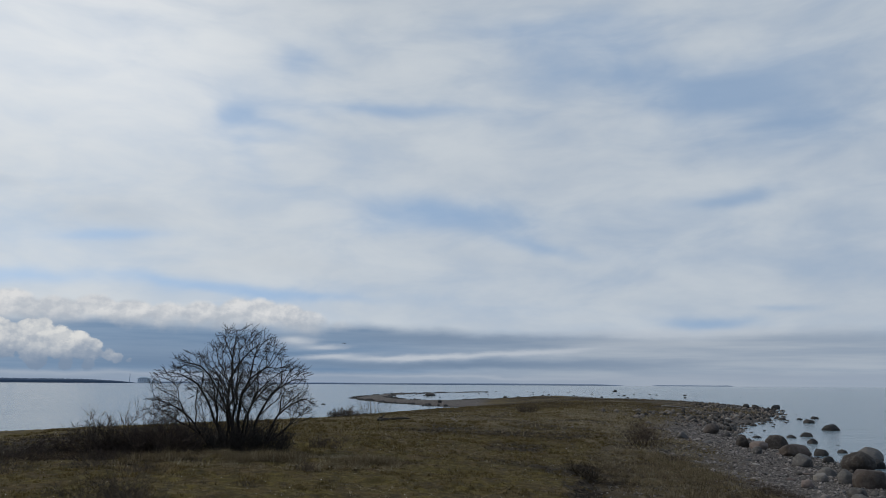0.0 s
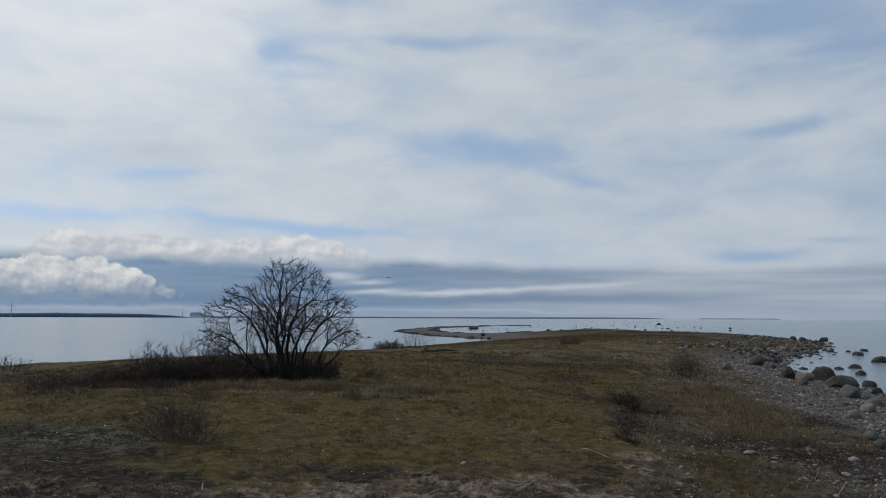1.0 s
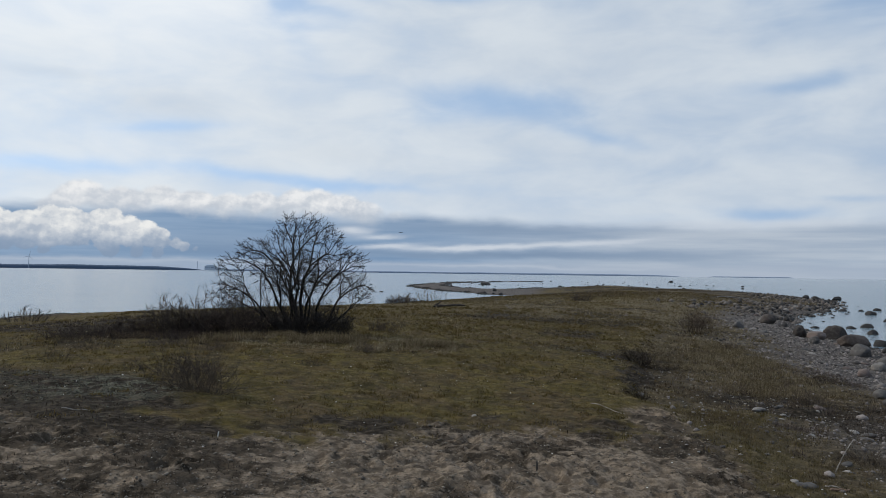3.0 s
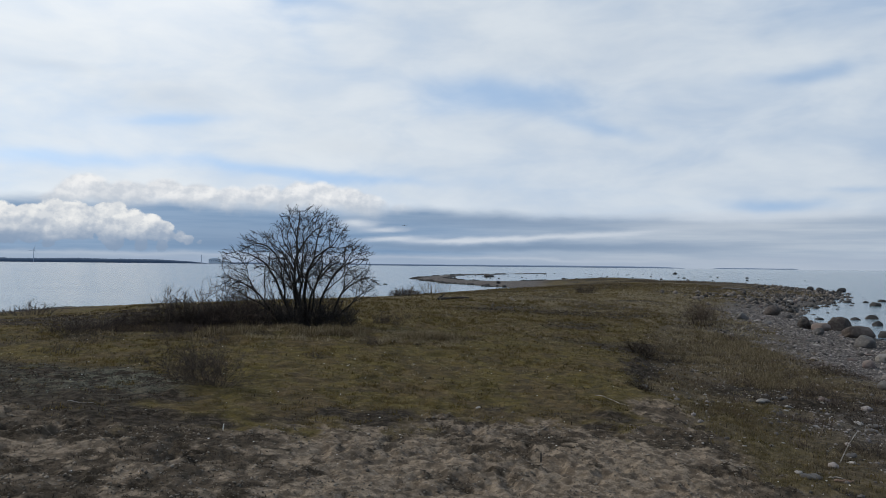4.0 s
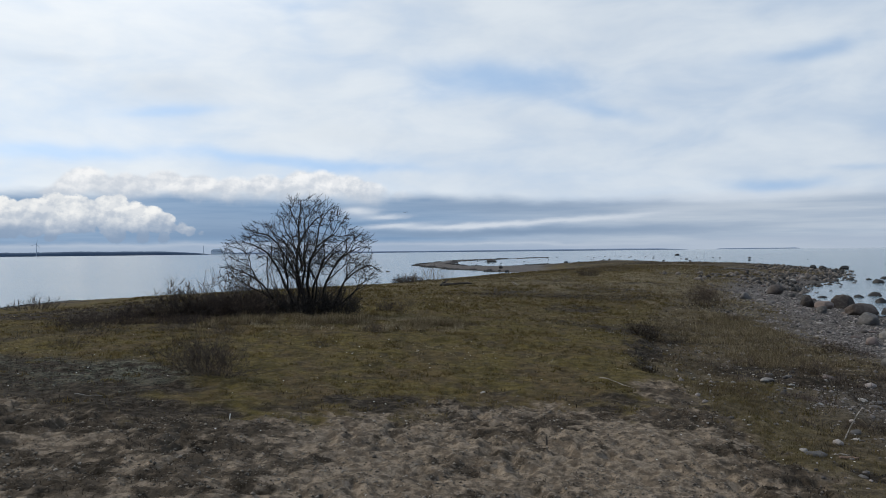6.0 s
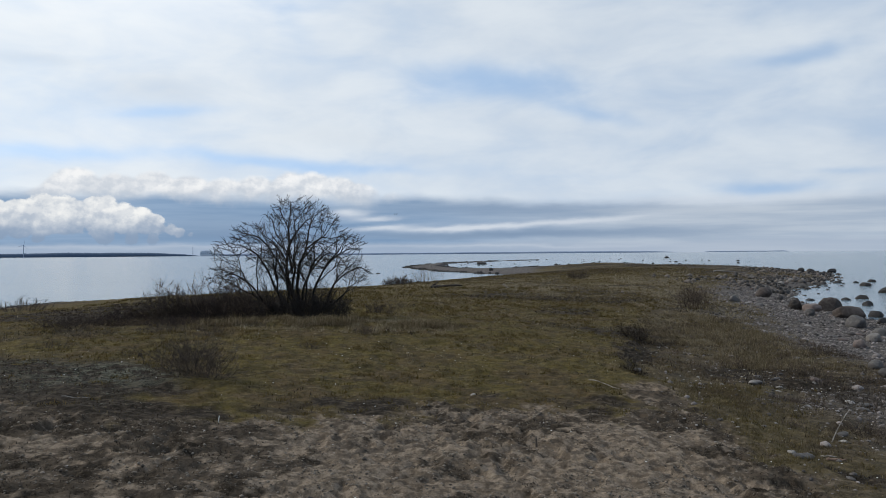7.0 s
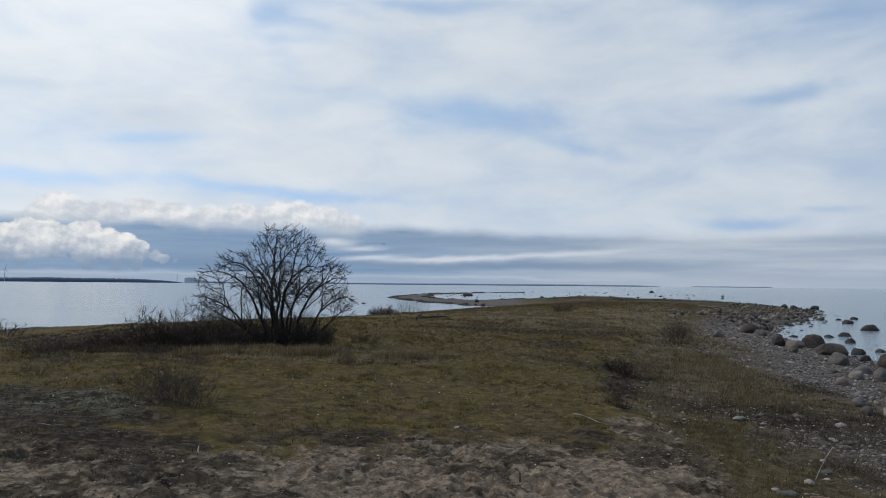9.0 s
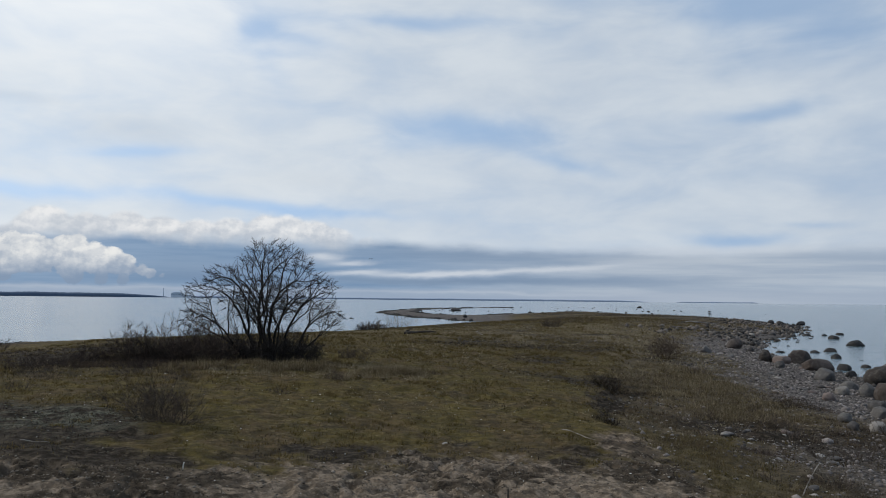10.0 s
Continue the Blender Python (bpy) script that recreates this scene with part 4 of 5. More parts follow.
for x, y, s, k in ((7.9, 15.0, 0.21, "pink"), (9.1, 18.2, 0.20, "pale"), (6.23, 13.1, 0.12, "pale"), (6.2, 14.1, 0.24, "pale"), (4.46, 12.6, 0.10, "pale"), (4.6, 12.5, 0.09, "pale"),
                   (4.21, 8.33, 0.20, "grey"), (4.32, 8.38, 0.19, "grey"), (4.17, 8.44, 0.13, "pale"), (7.19, 12.5, 0.22, "pale"), (7.3, 12.25, 0.28, "grey"), (7.02, 11.8, 0.24, "grey"), (5.47, 9.7, 0.20, "grey"), (5.29, 9.33, 0.13, "pale"), (4.36, 7.58, 0.1, "grey"),
                   (5.86, 11.5, 0.10, "pale"), (6.45, 13.5, 0.15, "pale"), (6.33, 14.3, 0.30, "pale"), (7.0, 14.8, 0.18, "grey"), (5.42, 13.6, 0.12, "pale"), (7.82, 14.8, 0.28, "pink"), (9.16, 18.3, 0.24, "pink"), (8.5, 17.75, 0.13, "pale"), (4.73, 13.3, 0.15, "grey"), (4.19, 14.9, 0.25, "grey"), (0.63, 11.1, 0.13, "pale"), (5.6, 11.2, 0.09, "pale"), (6.0, 11.6, 0.12, "pale")):
    stone(x, y, s, k)
# rocky head of the shore: stones heaped between the grass and the sea
n = 0
while n < 190:
    t = rng.random()
    x, y = 27 + 24 * t + rng.normal() * 4.5, 54 + 48 * t + rng.normal() * 6
    c = float(inland(np.array([x]), np.array([y]), MAIN)[0])
    if -2.5 < c < 9 and y > 46:
        stone(x, y, min(abs(rng.normal()) * 0.22 + 0.22, 0.7) * (1.0 if c < 3.0 else 0.6), "wet" if c < 1.2 else ("grey", "brown", "grey", "pale", "pink", "pink")[int(rng.integers(6))], 0.75)
        n += 1
n = 0
while n < 90:
    x, y = rng.uniform(8, 26), rng.uniform(12, 52)
    c = float(inland(np.array([x]), np.array([y]), MAIN)[0])
    if -1.5 < c < 4.5:
        stone(x, y, abs(rng.normal()) * 0.14 + 0.2, "wet" if c < 0.2 else ("grey", "pale", "brown", "pink", "grey")[int(rng.integers(5))])
        n += 1
for k in range(66):  # rocks awash beyond the ridge and along the spit
    x, y = (rng.uniform(32, 105), rng.uniform(185, 350)) if k < 52 else (rng.uniform(4, 30), rng.uniform(185, 235))
    ob = new("rock", SHAPES["wet"][int(rng.integers(4))])
    s = (0.4 + 0.8 * rng.random() ** 2) * (1.0 if k < 52 else 0.6)
    ob.matrix_world = pose(x, y, 0.05, 0, 0, rng.uniform(0, 360)) @ Matrix.Diagonal((s * 0.6, s * 0.5, s * 0.32, 1))
    tagged(ob, "far dark rock awash in the calm sea", "rock", "rocks in the sea")


def strewn(name, label, verts, faces, x, y, size, flat, mat, rng, category):
    """One mesh of many small bodies lying on the ground."""
    n, k = len(x), len(verts)
    a = rng.uniform(0, 2 * np.pi, n)
    sx, sy, sz = size * rng.uniform(0.8, 1.3, n), size * rng.uniform(0.6, 1.0, n), size * flat * rng.uniform(0.7, 1.2, n)
    z = height(x, y)
    vx, vy = verts[None, :, 0] * sx[:, None], verts[None, :, 1] * sy[:, None]
    V = np.stack((vx * np.cos(a)[:, None] - vy * np.sin(a)[:, None] + x[:, None], vx * np.sin(a)[:, None] + vy * np.cos(a)[:, None] + y[:, None],
                  verts[None, :, 2] * sz[:, None] + (z + sz * 0.15)[:, None]), -1).reshape(-1, 3)
    Fa = (faces[None] + (np.arange(n) * k)[:, None, None]).reshape(-1, faces.shape[1])
    me = soup(name, V, Fa, mat)
    return tagged(new(name, me), label, category, kind="stuff")


def soup(name, V, Fa, mat, smooth=False):
    me = bpy.data.meshes.new(name)
    me.vertices.add(len(V))
    me.vertices.foreach_set("co", V.astype(np.float32).ravel())
    me.loops.add(Fa.size)
    me.loops.foreach_set("vertex_index", Fa.astype(np.int32).ravel())
    me.polygons.add(len(Fa))
    me.polygons.foreach_set("loop_start", np.arange(0, Fa.size, Fa.shape[1], dtype=np.int32))
    me.update(calc_edges=True)
    me.materials.append(mat)
    if smooth:
        me.polygons.foreach_set("use_smooth", np.ones(len(Fa), bool))
    return me


bm = bmesh.new()
bmesh.ops.create_icosphere(bm, subdivisions=1, radius=0.5)
PEB = np.array([v.co[:] for v in bm.verts]) * (1 + 0.12 * np.sin(np.arange(len(bm.verts)) * 2.4))[:, None]
PEB_F = np.array([[v.index for v in f.verts] for f in bm.faces])
bm.free()
x, y = rng.uniform(3.5, 30, 100000), rng.uniform(7, 60, 100000) ** 1.0
c = inland(x, y, MAIN)
g = gravel_mask(x, y, c)
ok = (rng.random(len(x)) < g * np.clip(26 / y, 0.15, 1.0) * (0.35 + 0.55 * ease(y, 14, 24)) + 0.07 * ease(x - 0.24 * y, 0.0, 1.5) * ease(ripple(x, y, 1.8, 66, 3), -0.1, 0.4)) & (c > -1.0) & (c < 13)
x, y = x[ok], y[ok]
strewn("shingle", "grey and pale rounded beach pebbles", PEB, PEB_F, x, y, np.abs(rng.normal(size=len(x))) ** 1.5 * 0.026 + 0.016 + 0.0005 * y, 0.6, SHINGLE, rng, "pebbles")
x, y = rng.uniform(3.6, 14, 36000), rng.uniform(7, 20, 36000)
c = inland(x, y, MAIN)
ok = rng.random(len(x)) < (0.6 * gravel_mask(x, y, c) * ease(ripple(x, y, 1.4, 86, 3), -0.5, 0.1) + 0.05 * ease(x - 0.24 * y, 0.3, 1.5)) * (1 - 0.9 * moss_mask(x, y))
x, y = x[ok], y[ok]
strewn("near_shingle", "small grey and pinkish pebbles packed between the stones", PEB, PEB_F, x, y, np.abs(rng.normal(size=len(x))) ** 1.4 * 0.024 + 0.022, 0.6, SHINGLE, rng, "pebbles")
x, y = rng.uniform(5, 24, 14000), rng.uniform(8, 48, 14000)
c = inland(x, y, MAIN)
ok = (rng.random(len(x)) < 0.40 * gravel_mask(x, y, c)) & (c > -0.4) & (c < 9)
x, y = x[ok], y[ok]
strewn("beach_stones", "fist-sized grey, pinkish and pale stones on the shingle", PEB, PEB_F, x, y, np.abs(rng.normal(size=len(x))) ** 1.3 * 0.055 + 0.05, 0.6, SHINGLE, rng, "stones")
x, y = rng.uniform(-9, 9, 700), rng.uniform(4.2, 30, 700)
x[:34], y[:34] = 4.95 + rng.normal(size=34) * 0.22, 20.6 + rng.normal(size=34) * 0.45
strewn("shell_bits", "scattered white shell bits and small bleached stones", PEB, PEB_F, x, y, rng.uniform(0.010, 0.030, 700), 0.5, WHITE, rng, "shells")
x, y = rng.uniform(3.0, 11, 10000), rng.uniform(8.5, 27, 10000)
ok = rng.random(10000) < 0.16 * ease(x - 0.24 * y, 0.1, 1.2) * ease(ripple(x, y, 1.6, 67, 3), -0.3, 0.4)
x, y = x[ok], y[ok]
strewn("pale_pebbles", "pale bleached pebbles scattered in the dry grass", PEB, PEB_F, x, y, np.abs(rng.normal(size=len(x))) * 0.028 + 0.018, 0.42, PALE_STONE, rng, "pebbles")
t = rng.random(10000)
x, y = 27 + 24 * t + rng.normal(size=10000) * 5, 54 + 48 * t + rng.normal(size=10000) * 7
c = inland(x, y, MAIN)
ok = (c > -1.5) & (c < 9 + ripple(x, y, 5.0, 69, 3) * 6) & (rng.random(10000) < 0.35 + ripple(x, y, 2.5, 70, 3))
x, y = x[ok], y[ok]
strewn("cobbles", "dark and grey cobbles heaped on the stony point", PEB, PEB_F, x, y, np.minimum(np.abs(rng.normal(size=len(x))) ** 2.0 * 0.12 + 0.09, 0.55), 0.75, COBBLE, rng, "cobbles")
# dark stones along both edges of the bar
x, y = rng.uniform(-9, 50, 60000), rng.uniform(100, 345, 60000)
c = inland(x, y, SPIT) + ripple(x, y, 9.0, 5, 3) * 0.33
ok = (np.abs(c - 0.2) < 0.9) & (inland(x, y, MAIN) < 1) & (ripple(x, y, 6.0, 68, 3) > -0.1)
x, y = x[ok][:1500], y[ok][:1500]
strewn("bar_stones", "dark wet stones along the edge of the gravel bar", PEB, PEB_F, x, y, np.abs(rng.normal(size=len(x))) * 0.28 + 0.14, 0.7, WET_STONE, rng, "stones")
# dark wrack line along the bank
t = rng.random(5000)
leg = np.array([(-31, 24), (-26.5, 41), (-25.2, 47.5), (-20, 54), (-13, 60), (-6.4, 66), (-4.5, 71), (1, 77.5), (7.5, 87), (12, 98)])
k = np.minimum((t * (len(leg) - 1)).astype(int), len(leg) - 2)
u = t * (len(leg) - 1) - k
x = leg[k, 0] * (1 - u) + leg[k + 1, 0] * u + rng.normal(size=5000) * 0.5
y = leg[k, 1] * (1 - u) + leg[k + 1, 1] * u + rng.normal(size=5000) * 0.5
ok = np.abs(height(x, y, False) - 0.12) < 0.14
x, y = x[ok], y[ok]
strewn("wrack", "dark line of washed-up seaweed and stones on the shore", PEB, PEB_F, x, y, rng.uniform(0.08, 0.3, len(x)), 0.45, WET_STONE, rng, "seaweed")

# ---- grass ----
def blades(name, label, x, y, tall, wide, mat, rng, lean=0.6, category="grass", per=1, spread=0.0):
    """One mesh of bent grass blades, each two quads and a tip."""
    if per > 1:
        x, y, tall, wide = (np.repeat(v, per) for v in (x, y, tall, wide))
        x, y = x + rng.normal(size=len(x)) * spread, y + rng.normal(size=len(y)) * spread
    n = len(x)
    tall = tall * rng.uniform(0.5, 1.15, n)
    a, b = rng.uniform(0, 2 * np.pi, n), rng.uniform(0, 2 * np.pi, n)
    ux, uy = np.cos(a), np.sin(a)
    bend = np.abs(rng.normal(size=n)) * lean
    z = height(x, y) - 0.01
    wx, wy = np.cos(b) * wide * 0.5, np.sin(b) * wide * 0.5
    mx, my, mz = x + ux * bend * tall * 0.28, y + uy * bend * tall * 0.28, z + tall * 0.55 / np.sqrt(1 + bend * 0.4)
    tx, ty, tz = x + ux * bend * tall * 0.95, y + uy * bend * tall * 0.95, z + tall / np.sqrt(1 + 1.6 * bend * bend)
    V = np.stack((np.stack((x - wx, y - wy, z), -1), np.stack((x + wx, y + wy, z), -1), np.stack((mx + wx * 0.8, my + wy * 0.8, mz), -1),
                  np.stack((mx - wx * 0.8, my - wy * 0.8, mz), -1), np.stack((tx, ty, tz), -1)), 1).reshape(-1, 3)
    i = np.arange(n)[:, None] * 5
    tri = np.concatenate((i + np.array([[0, 1, 2]]), i + np.array([[0, 2, 3]]), i + np.array([[3, 2, 4]])), 1).reshape(-1, 3)
    me = soup(name, V, tri, mat)
    return tagged(new(name, me), label, category, kind="stuff")


rng = np.random.default_rng(8)


def where(n, x0, x1, y0, y1, test, power=1.0):
    x = rng.uniform(x0, x1, n)
    y = y0 + (y1 - y0) * rng.random(n) ** power
    ok = rng.random(n) < test(x, y)
    return x[ok], y[ok]


def on_land(x, y, least=0.35):
    return (height(x, y, False) > least) * 1.0


def grassy(x, y):
    return (1 - sand_mask(x, y)) * (1 - gravel_mask(x, y, inland(x, y, MAIN))) * on_land(x, y)


x, y = where(130000, -16, 11, 6.5, 32, lambda x, y: grassy(x, y) * (1 - 0.85 * heath_mask(x, y)) * (1 - 0.8 * ease(x - scarp_line(x, y), 0, 0.5)), 1.4)
blades("turf", "short olive mossy turf with dry tips", x, y, 0.030 + 0.0016 * y, 0.005 + 0.0005 * y, TURF, rng, 2.2)
x, y = where(15000, -18, 12, 7, 45, lambda x, y: grassy(x, y) * (1 - 0.7 * heath_mask(x, y)) * (1 - 0.75 * ease(x - scarp_line(x, y), 0, 0.5) * (1 - ease(y, 22, 30))) * ease(ripple(x, y, 0.9, 91, 3), -0.1, 0.35), 1.5)
blades("grass_clumps", "clumps of olive and straw-brown grass", x, y, 0.055 + 0.0022 * y, 0.005 + 0.0006 * y, TURF, rng, 1.7, per=16, spread=0.045)
x, y = where(30000, -16, 13, 6.0, 36, lambda x, y: grassy(x, y) * heath_mask(x, y), 1.4)
blades("heath", "low dark withered heath and dead stalks", x, y, 0.04 + 0.0018 * y, 0.006 + 0.0005 * y, HEATH, rng, 1.2, per=3, spread=0.03)
x, y = where(4500, -18, 22, 12.5, 60, lambda x, y: grassy(x, y) * ease(ripple(x, y, 3.0, 95, 3), -0.1, 0.4) * 0.8, 1.2)
blades("dry_tufts", "tufts of bleached dry grass", x, y, 0.04 + 0.0022 * y, 0.005 + 0.0005 * y, STRAW, rng, 1.8, per=14, spread=0.06)
x, y = where(9000, -14, 34, 32, 100, lambda x, y: grassy(x, y), 1.4)
blades("far_turf", "olive-brown rough grass on the flat of the spit", x, y, 0.08 + 0.0010 * y, 0.014 + 0.0005 * y, TURF, rng, 1.8, per=8, spread=0.25)
x, y = where(2600, 4.0, 14, 16.3, 30, lambda x, y: ease(ripple(x, y, 2.2, 97, 3), -0.25, 0.3) * np.exp(-((x - 0.30 * y - 2.4) / 1.7) ** 2), 1.0)
blades("pale_grass", "pale standing dead grass above the shingle", x, y, rng.uniform(0.12, 0.26, len(x)), 0.009 + 0 * x, DULL_STRAW, rng, 1.5, per=34, spread=0.075)
x, y = where(3600, -2, 48, 70, 165, lambda x, y: on_land(x, y, 0.6) * ease(ripple(x, y, 9.0, 99, 3), -0.4, 0.3), 1.0)
blades("ridge_grass", "dry brown grass along the low ridge", x, y, 0.30 + 0 * x, 0.045 + 0 * x, ROUGH, rng, 0.9, per=9, spread=0.8)
x, y = where(120000, -9, 6.5, 4.4, 10.8, lambda x, y: sand_mask(x, y) * litter_mask(x, y) * ease(ripple(x, y, 0.3, 93, 2), -0.3, 0.3), 1.1)
blades("litter", "dark dead plant litter lying on the sand", x, y, 0.045 + 0 * x, 0.007 + 0 * x, HEATH, rng, 2.0, "plant litter")
OCT = np.array(((1, 0, 0), (-1, 0, 0), (0, 1, 0), (0, -1, 0), (0, 0, 1), (0, 0, -1)), float) * 0.5
OCT_F = np.array(((0, 2, 4), (2, 1, 4), (1, 3, 4), (3, 0, 4), (2, 0, 5), (1, 2, 5), (3, 1, 5), (0, 3, 5)))
x, y = where(40000, -8, 5.5, 4.4, 11.0, lambda x, y: sand_mask(x, y) * (0.35 + 0.65 * ease(ripple(x, y, 0.5, 94, 2), -0.2, 0.3)), 1.2)
strewn("clods", "crumbs and clods of dry trodden sand", OCT, OCT_F, x, y, np.abs(rng.normal(size=len(x))) * 0.016 + 0.008, 0.6, CRUMB, rng, "sand clods")
x, y = where(9000, -6, 30, 30, 90, lambda x, y: grassy(x, y) * straw_mask(x, y), 1.3)
blades("straw", "bleached flattened grass on the far flat", x, y, 0.09 + 0.0008 * y, 0.014 + 0.0004 * y, STRAW, rng, 2.0, per=8, spread=0.25)
x, y = where(170, -5.2, 1.5, 18.5, 22.3, lambda x, y: ease(ripple(x, y, 1.5, 98, 3), -0.2, 0.4), 1.0)
blades("pale_tussocks", "pale arching tussocks of dead grass before the tree", x, y, 0.17 + 0 * x, 0.010 + 0 * x, STRAW, rng, 1.9, per=40, spread=0.09)
x = rng.uniform(-6.2, 0.6, 46)
y = 20.1 + rng.normal(size=46) * 0.4
blades("bank_tussocks", "rounded straw-brown grass tussocks along the low bank", x, y, rng.uniform(0.18, 0.34, 46), 0.009 + 0 * x, DULL_STRAW, rng, 1.3, per=170, spread=0.12)
x, y = where(900, 36, 50, 70, 92, lambda x, y: (inland(x, y, MAIN) > 1.5) * np.exp(-((x - 42.5) / 4.0) ** 2 - ((y - 83) / 4.0) ** 2))
blades("point_grass", "ochre dead grass on the stony point", x, y, 0.32 + 0 * x, 0.05 + 0 * x, DULL_STRAW, rng, 1.2, per=10, spread=0.35)
x, y = where(5000, 3.0, 6.8, 7.2, 14.2, lambda x, y: moss_mask(x, y) * (1 - sand_mask(x, y)))
blades("ochre_grass", "short ochre grass beside the stones", x, y, 0.075 + 0 * x, 0.006 + 0 * x, OCHRE, rng, 1.6, per=10, spread=0.05)
x, y = where(16000, 2.0, 13, 6.3, 26, lambda x, y: (1 - sand_mask(x, y)) * on_land(x, y) * ease(x - scarp_line(x, y), -0.1, 0.4) * (1 - 0.6 * gravel_mask(x, y, inland(x, y, MAIN)))
             * ease(ripple(x, y, 0.8, 92, 3), -0.05, 0.4), 1.3)
blades("rough_grass", "matted brown and straw-coloured grass among the stones", x, y, 0.055 + 0.0020 * y, 0.005 + 0.0004 * y, ROUGH, rng, 1.8, per=8, spread=0.05)
x, y = where(16000, -10, -2.4, 9.0, 13.5, lambda x, y: (1 - sand_mask(x, y)) * heath_mask(x, y) * (0.10 + lichen_mask(x, y)) * ease(ripple(x, y, 0.5, 96, 3), -0.3, 0.4), 1.0)
strewn("lichen_crumbs", "grey-green lichen tufts and dark crumbs on bare earth", OCT, OCT_F, x, y, np.abs(rng.normal(size=len(x))) * 0.018 + 0.014, 0.6, LICHEN, rng, "lichen")

x, y = where(6500, -12, 13, 7.0, 30, lambda x, y: (1 - sand_mask(x, y)) * on_land(x, y) * (0.30 + 0.5 * ease(x - scarp_line(x, y), -0.1, 0.4)) * ease(ripple(x, y, 1.1, 90, 4, 0.7), -0.1, 0.3), 1.3)
blades("dark_tufts", "dark brown withered tufts among the dry grass", x, y, 0.05 + 0.0018 * y, 0.005 + 0.0004 * y, HEATH, rng, 1.5, per=10, spread=0.05)
x, y = where(1500, 4.5, 13, 9, 24, lambda x, y: ease(x - scarp_line(x, y), 0.4, 1.2) * on_land(x, y, 0.3) * ease(ripple(x, y, 1.0, 87, 3), 0.05, 0.4))
blades("withered_weeds", "low purplish-brown withered weeds among the stones", x, y, rng.uniform(0.08, 0.20, len(x)), 0.006 + 0 * x, WEED, rng, 1.2, per=30, spread=0.08, category="weeds")
x, y = rng.uniform(-9.0, -1.6, 260), 21.3 + rng.normal(size=260) * 0.45
blades("base_grass", "tufts of dry brown grass round the foot of the thicket", x, y, 0.19 + 0 * x, 0.011 + 0 * x, ROUGH, rng, 1.4, per=26, spread=0.10)

# ---- far coasts and what stands on them ----
FAR = 4700.0


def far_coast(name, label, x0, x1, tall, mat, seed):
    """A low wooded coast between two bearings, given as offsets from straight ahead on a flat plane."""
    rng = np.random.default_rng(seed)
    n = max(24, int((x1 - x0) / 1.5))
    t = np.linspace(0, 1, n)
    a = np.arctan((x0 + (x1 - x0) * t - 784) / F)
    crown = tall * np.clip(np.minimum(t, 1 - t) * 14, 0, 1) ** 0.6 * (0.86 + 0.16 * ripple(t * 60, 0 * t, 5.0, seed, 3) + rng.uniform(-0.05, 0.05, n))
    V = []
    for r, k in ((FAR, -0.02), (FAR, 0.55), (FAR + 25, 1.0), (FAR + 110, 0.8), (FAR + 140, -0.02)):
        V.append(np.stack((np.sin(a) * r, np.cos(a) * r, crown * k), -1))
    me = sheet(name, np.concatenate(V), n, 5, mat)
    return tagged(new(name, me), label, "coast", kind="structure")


# the haze over these coasts and the island is in their material colour
far_coast("backdrop_wooded_coast", "far dark wooded coast across the bay, coloured blue for haze", -900, 378, 27.0, FOREST, 1)
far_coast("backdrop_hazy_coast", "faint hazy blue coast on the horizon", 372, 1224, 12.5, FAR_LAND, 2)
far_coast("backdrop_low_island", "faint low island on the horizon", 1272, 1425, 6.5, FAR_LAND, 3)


def far_spot(x, dist=FAR - 40):
    a = math.atan((x - 784) / F)
    return Vector((math.sin(a) * dist, math.cos(a) * dist, 0)), a


def boxes(name, rows, mat, parent, label=""):
    bm = bmesh.new()
    for cx, cy, z0, w, d, h in rows:
        bmesh.ops.create_cube(bm, size=1.0, matrix=Matrix.Translation((cx, cy, z0 + h / 2)) @ Matrix.Diagonal((w, d, h, 1)))
    me = bpy.data.meshes.new(name)
    bm.to_mesh(me)
    bm.free()
    me.materials.append(mat)
    ob = new(name, me)
    ob.parent = parent
    if label:
        ob["label"] = label
    return ob


def tube(name, points, radii, sides, mat, parent, label=""):
    v, f = tubes([(np.array(points, float), np.array(radii, float))], sides)
    f = f + [tuple(range(sides))[::-1], tuple(range(len(v) - sides, len(v)))]
    return link_mesh(name, v, f, mat, parent, label, False)


p, a = far_spot(391)
block = tagged(new("industrial_building"), "pale grey blocky works building on the far coast", "building")
block.location, block.rotation_euler = p, (0, 0, -a)
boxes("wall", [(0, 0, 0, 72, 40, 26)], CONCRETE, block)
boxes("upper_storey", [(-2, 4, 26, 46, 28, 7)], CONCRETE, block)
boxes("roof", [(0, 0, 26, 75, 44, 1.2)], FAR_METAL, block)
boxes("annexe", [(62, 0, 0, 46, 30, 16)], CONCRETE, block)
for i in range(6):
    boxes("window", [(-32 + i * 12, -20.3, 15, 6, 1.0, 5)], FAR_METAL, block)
p, a = far_spot(367)
mast = tagged(new("chimney_mast"), "tall slim chimney on the far coast", "chimney")
mast.location = p
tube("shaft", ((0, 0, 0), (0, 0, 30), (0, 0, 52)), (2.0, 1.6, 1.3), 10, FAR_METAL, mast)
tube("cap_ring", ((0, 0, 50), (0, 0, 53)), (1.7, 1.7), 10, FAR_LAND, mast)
p, a = far_spot(72)
mill = tagged(new("wind_turbine"), "pale grey wind turbine on the far coast", "wind turbine")
mill.location, mill.rotation_euler = p, (0, 0, -a)
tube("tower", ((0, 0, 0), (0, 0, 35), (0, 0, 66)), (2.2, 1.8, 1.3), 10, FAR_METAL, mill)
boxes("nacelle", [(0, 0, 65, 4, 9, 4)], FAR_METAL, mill)
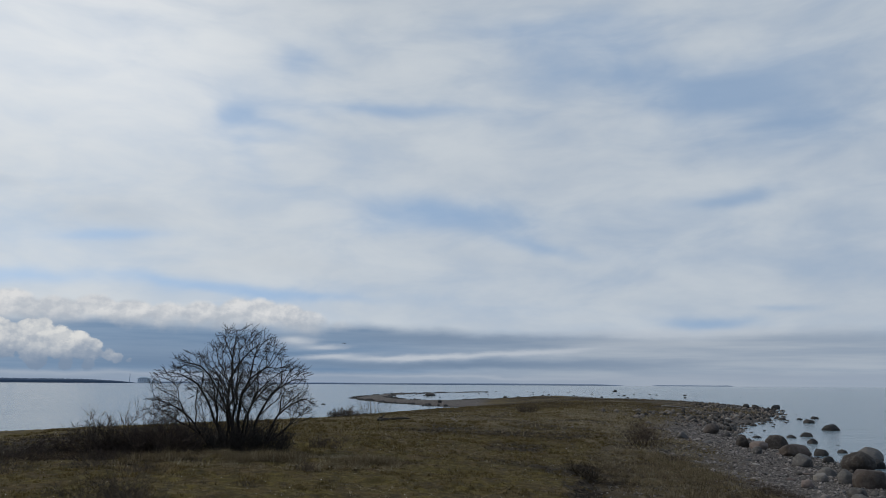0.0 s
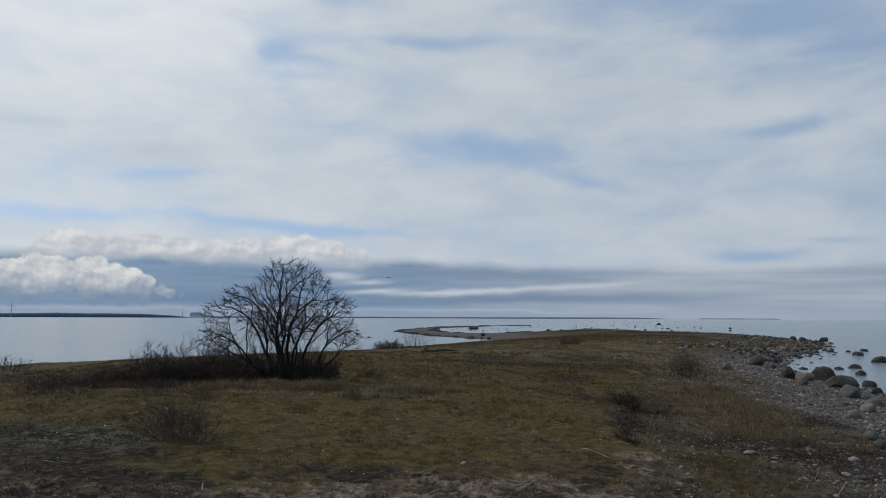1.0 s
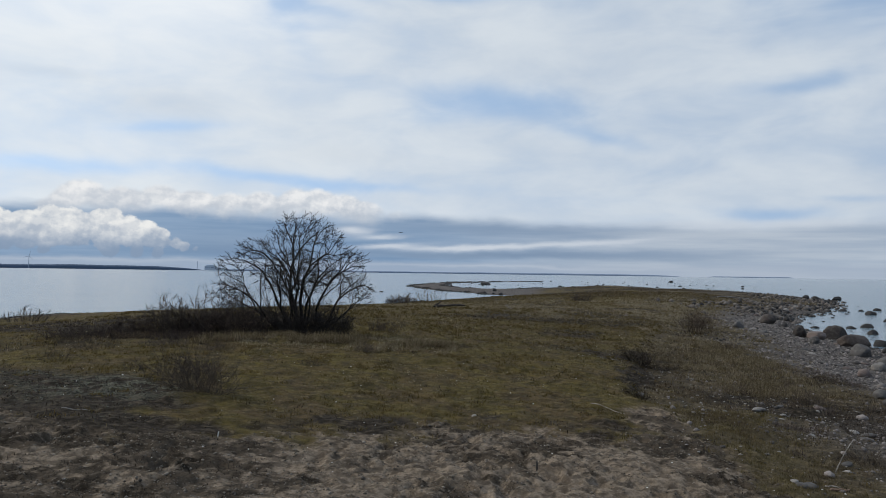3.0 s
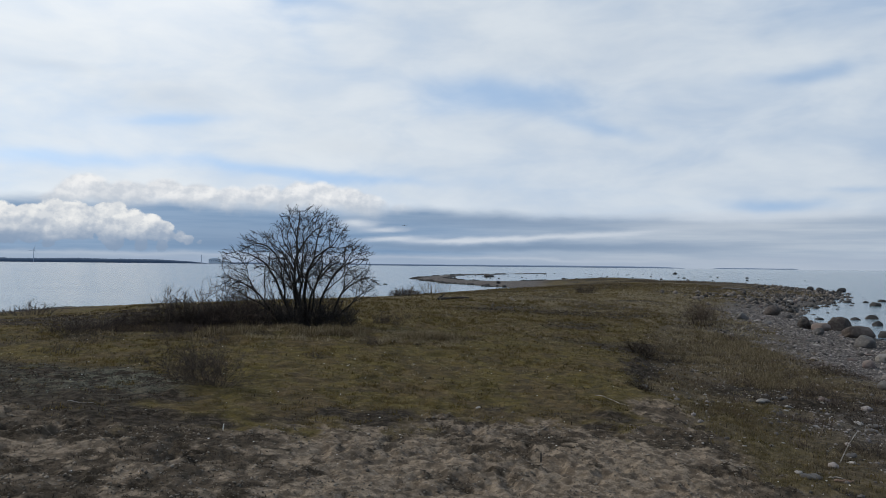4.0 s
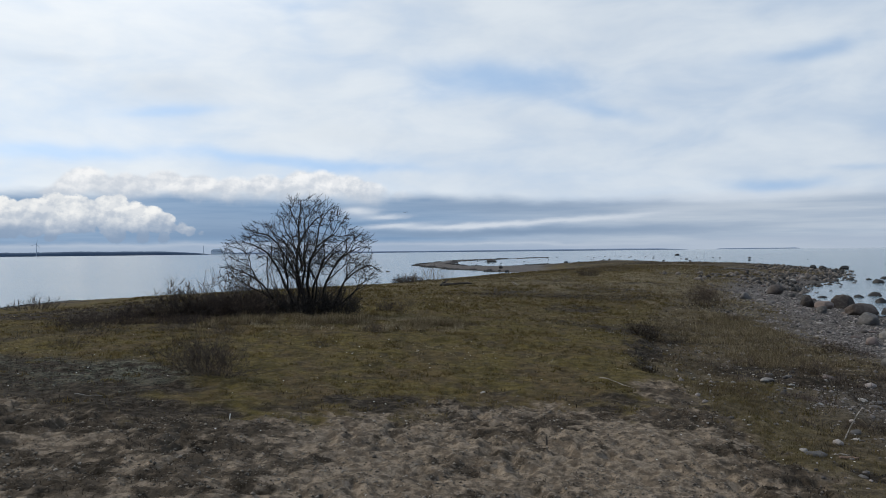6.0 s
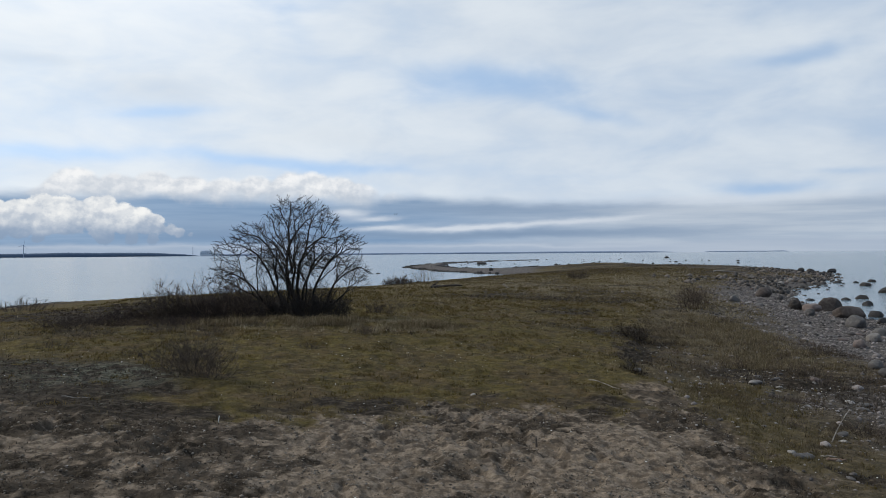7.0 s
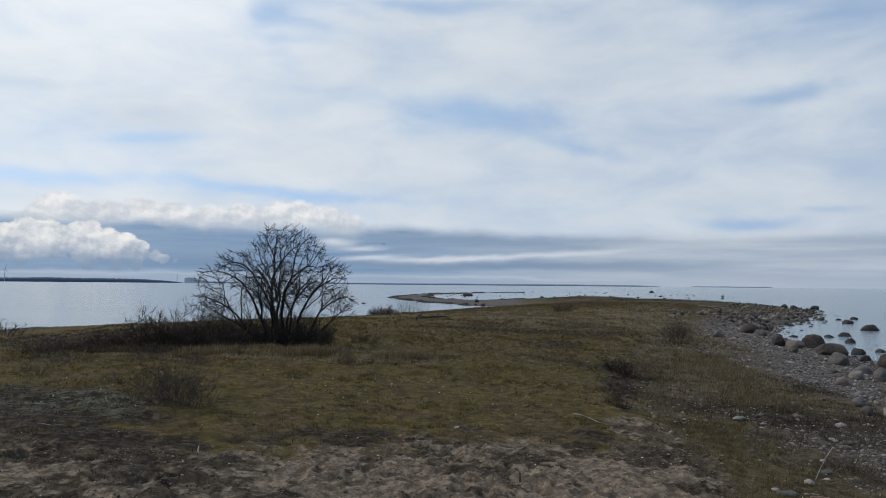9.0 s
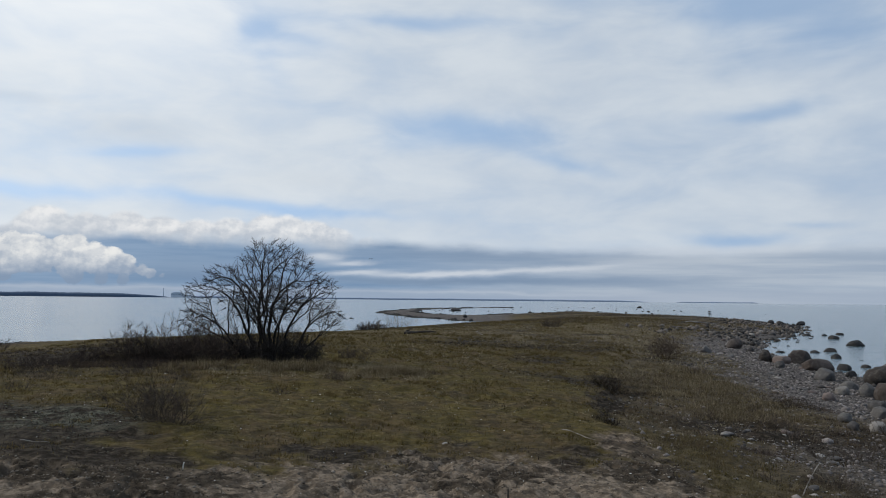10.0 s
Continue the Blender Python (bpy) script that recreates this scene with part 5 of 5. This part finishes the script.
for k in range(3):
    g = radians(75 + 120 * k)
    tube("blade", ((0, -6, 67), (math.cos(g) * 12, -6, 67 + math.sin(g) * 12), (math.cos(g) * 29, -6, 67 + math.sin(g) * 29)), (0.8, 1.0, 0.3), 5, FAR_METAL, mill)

# ---- small things on the spit ----
def lying(name, label, x, y, length, radius, turn, mat, seed, category, sides=8, rise=0.0, up=0.0):
    """A bent piece of wood on the ground."""
    rng = np.random.default_rng(seed)
    n = 8
    t = np.linspace(-0.5, 0.5, n)
    px, py = np.cos(radians(turn)) * length * t, np.sin(radians(turn)) * length * t
    pts = np.stack((px + rng.normal(size=n) * radius * 0.5, py + rng.normal(size=n) * radius * 0.5,
                    height(px + x, py + y) - float(height(x, y)) + radius * 0.7 + up + rise * (t + 0.5) + rng.normal(size=n) * radius * 0.2), -1)
    ob = tube(name, pts, radius * (1 - 0.5 * (t + 0.5)) * rng.uniform(0.85, 1.1, n), sides, mat, None)
    ob.location = (x, y, float(height(x, y)))
    return tagged(ob, label, category)


lying("driftwood_log", "dark weathered driftwood log on the bank", 1.05, 44.5, 1.7, 0.10, 8, DARKWOOD, 1, "log", rise=0.05)
lying("driftwood_log", "short dark forked driftwood piece on the bank", 0.25, 44.6, 0.8, 0.07, 60, DARKWOOD, 2, "log", rise=0.3)
lying("driftwood", "pale split driftwood piece in the grass", 4.6, 45.0, 0.5, 0.05, 130, DRIFTWOOD, 3, "driftwood", rise=0.2)
lying("driftwood_log", "long bleached driftwood trunk among the stones", 33.2, 81.0, 3.4, 0.085, -4, DRIFTWOOD, 4, "log", rise=0.05, up=0.05)
lying("driftwood", "short pinkish-brown split driftwood beside the stones", 4.60, 8.27, 0.17, 0.018, -20, REDWOOD, 8, "driftwood", rise=0.02)
lying("driftwood", "thin pale splinter of driftwood beside the stones", 4.60, 8.44, 0.17, 0.010, -35, DRIFTWOOD, 9, "driftwood", 6, rise=0.03)
lying("twig", "thin bleached twig at the edge of the turf", 2.9, 12.2, 0.8, 0.010, -60, DRIFTWOOD, 6, "twig", 5)
lying("twig", "thin bleached twig on the dark heath", -4.6, 9.6, 0.35, 0.010, 4, DRIFTWOOD, 7, "twig", 5)


def standing(name, label, x, y, lean_x, lean_y, tall, radius, mat, category):
    t = np.linspace(0, 1, 6)
    pts = np.stack((lean_x * t, lean_y * t, tall * t - 0.03 + 0.04 * np.sin(t * 3)), -1)
    ob = tube(name, pts, radius * (1 - 0.35 * t), 6, mat, None)
    ob.location = (x, y, float(height(x, y)))
    return tagged(ob, label, category)


standing("dead_stalk", "pale thick dead plant stalk leaning in the grass", 5.13, 9.36, 0.30, 0.1, 0.41, 0.0085, DRIFTWOOD, "stalk")
standing("peg", "short dark wooden peg stuck in the sand", 1.19, 8.32, 0.0, 0.02, 0.125, 0.014, DARKWOOD, "peg")
standing("feather", "small white feather stuck in the sand", -2.51, 8.71, 0.02, 0.0, 0.10, 0.008, WHITE, "feather")
standing("dead_stalk", "short pale dead stalk above the shingle", 8.0, 18.9, 0.0, 0.0, 0.34, 0.014, STRAW, "stalk")

# ---- quadcopter hanging in the air ----
drone = tagged(new("quadcopter"), "small dark grey camera drone hovering above the sea", "drone")
bm = bmesh.new()
bmesh.ops.create_cube(bm, size=1.0)
for v in bm.verts:
    v.co = Vector((v.co.x * (0.085 if v.co.y < 0 else 0.065), v.co.y * 0.18, v.co.z * (0.055 if v.co.y < 0 else 0.04)))
bmesh.ops.bevel(bm, geom=bm.edges[:], offset=0.012, segments=2, affect="EDGES")
me = bpy.data.meshes.new("body")
bm.to_mesh(me)
bm.free()
me.materials.append(PLASTIC)
hull = new("body", me)
hull.parent = drone
for sx in (-1, 1):
    for sy in (-1, 1):
        tip = (sx * 0.155, sy * 0.12, 0.012 if sy < 0 else 0.0)
        arm = tube("arm", ((sx * 0.035, sy * 0.07, 0.0), (sx * 0.09, sy * 0.10, 0.006), tip), (0.013, 0.010, 0.009), 8, PLASTIC, drone)
        motor = tube("motor", ((tip[0], tip[1], tip[2] - 0.012), (tip[0], tip[1], tip[2] + 0.022)), (0.014, 0.013), 10, PLASTIC, drone)
        foot = tube("landing_leg", ((tip[0], tip[1], tip[2]), (tip[0] * 1.04, tip[1], tip[2] - 0.05)), (0.008, 0.004), 6, PLASTIC, drone)
        for e in (-1, 1):
            g = 0.5 * sx + 0.9 * sy
            boxes("propeller_blade", [(0, 0, 0, 0.108, 0.012, 0.002)], PLASTIC, drone).matrix_basis = (
                Matrix.Translation((tip[0], tip[1], tip[2] + 0.024)) @ Matrix.Rotation(g + (0 if e > 0 else math.pi), 4, "Z") @ Matrix.Translation((0.056, 0, 0)) @ Matrix.Rotation(0.15, 4, "X"))
gimbal = boxes("gimbal_camera", [(0, -0.098, -0.034, 0.032, 0.026, 0.030)], PLASTIC, drone)
tube("lens", ((0, -0.110, -0.019), (0, -0.116, -0.019)), (0.009, 0.009), 12, LENS, gimbal)
drone.matrix_basis = pose(-3.15, 69.0, 6.95, 4, -3, 14)
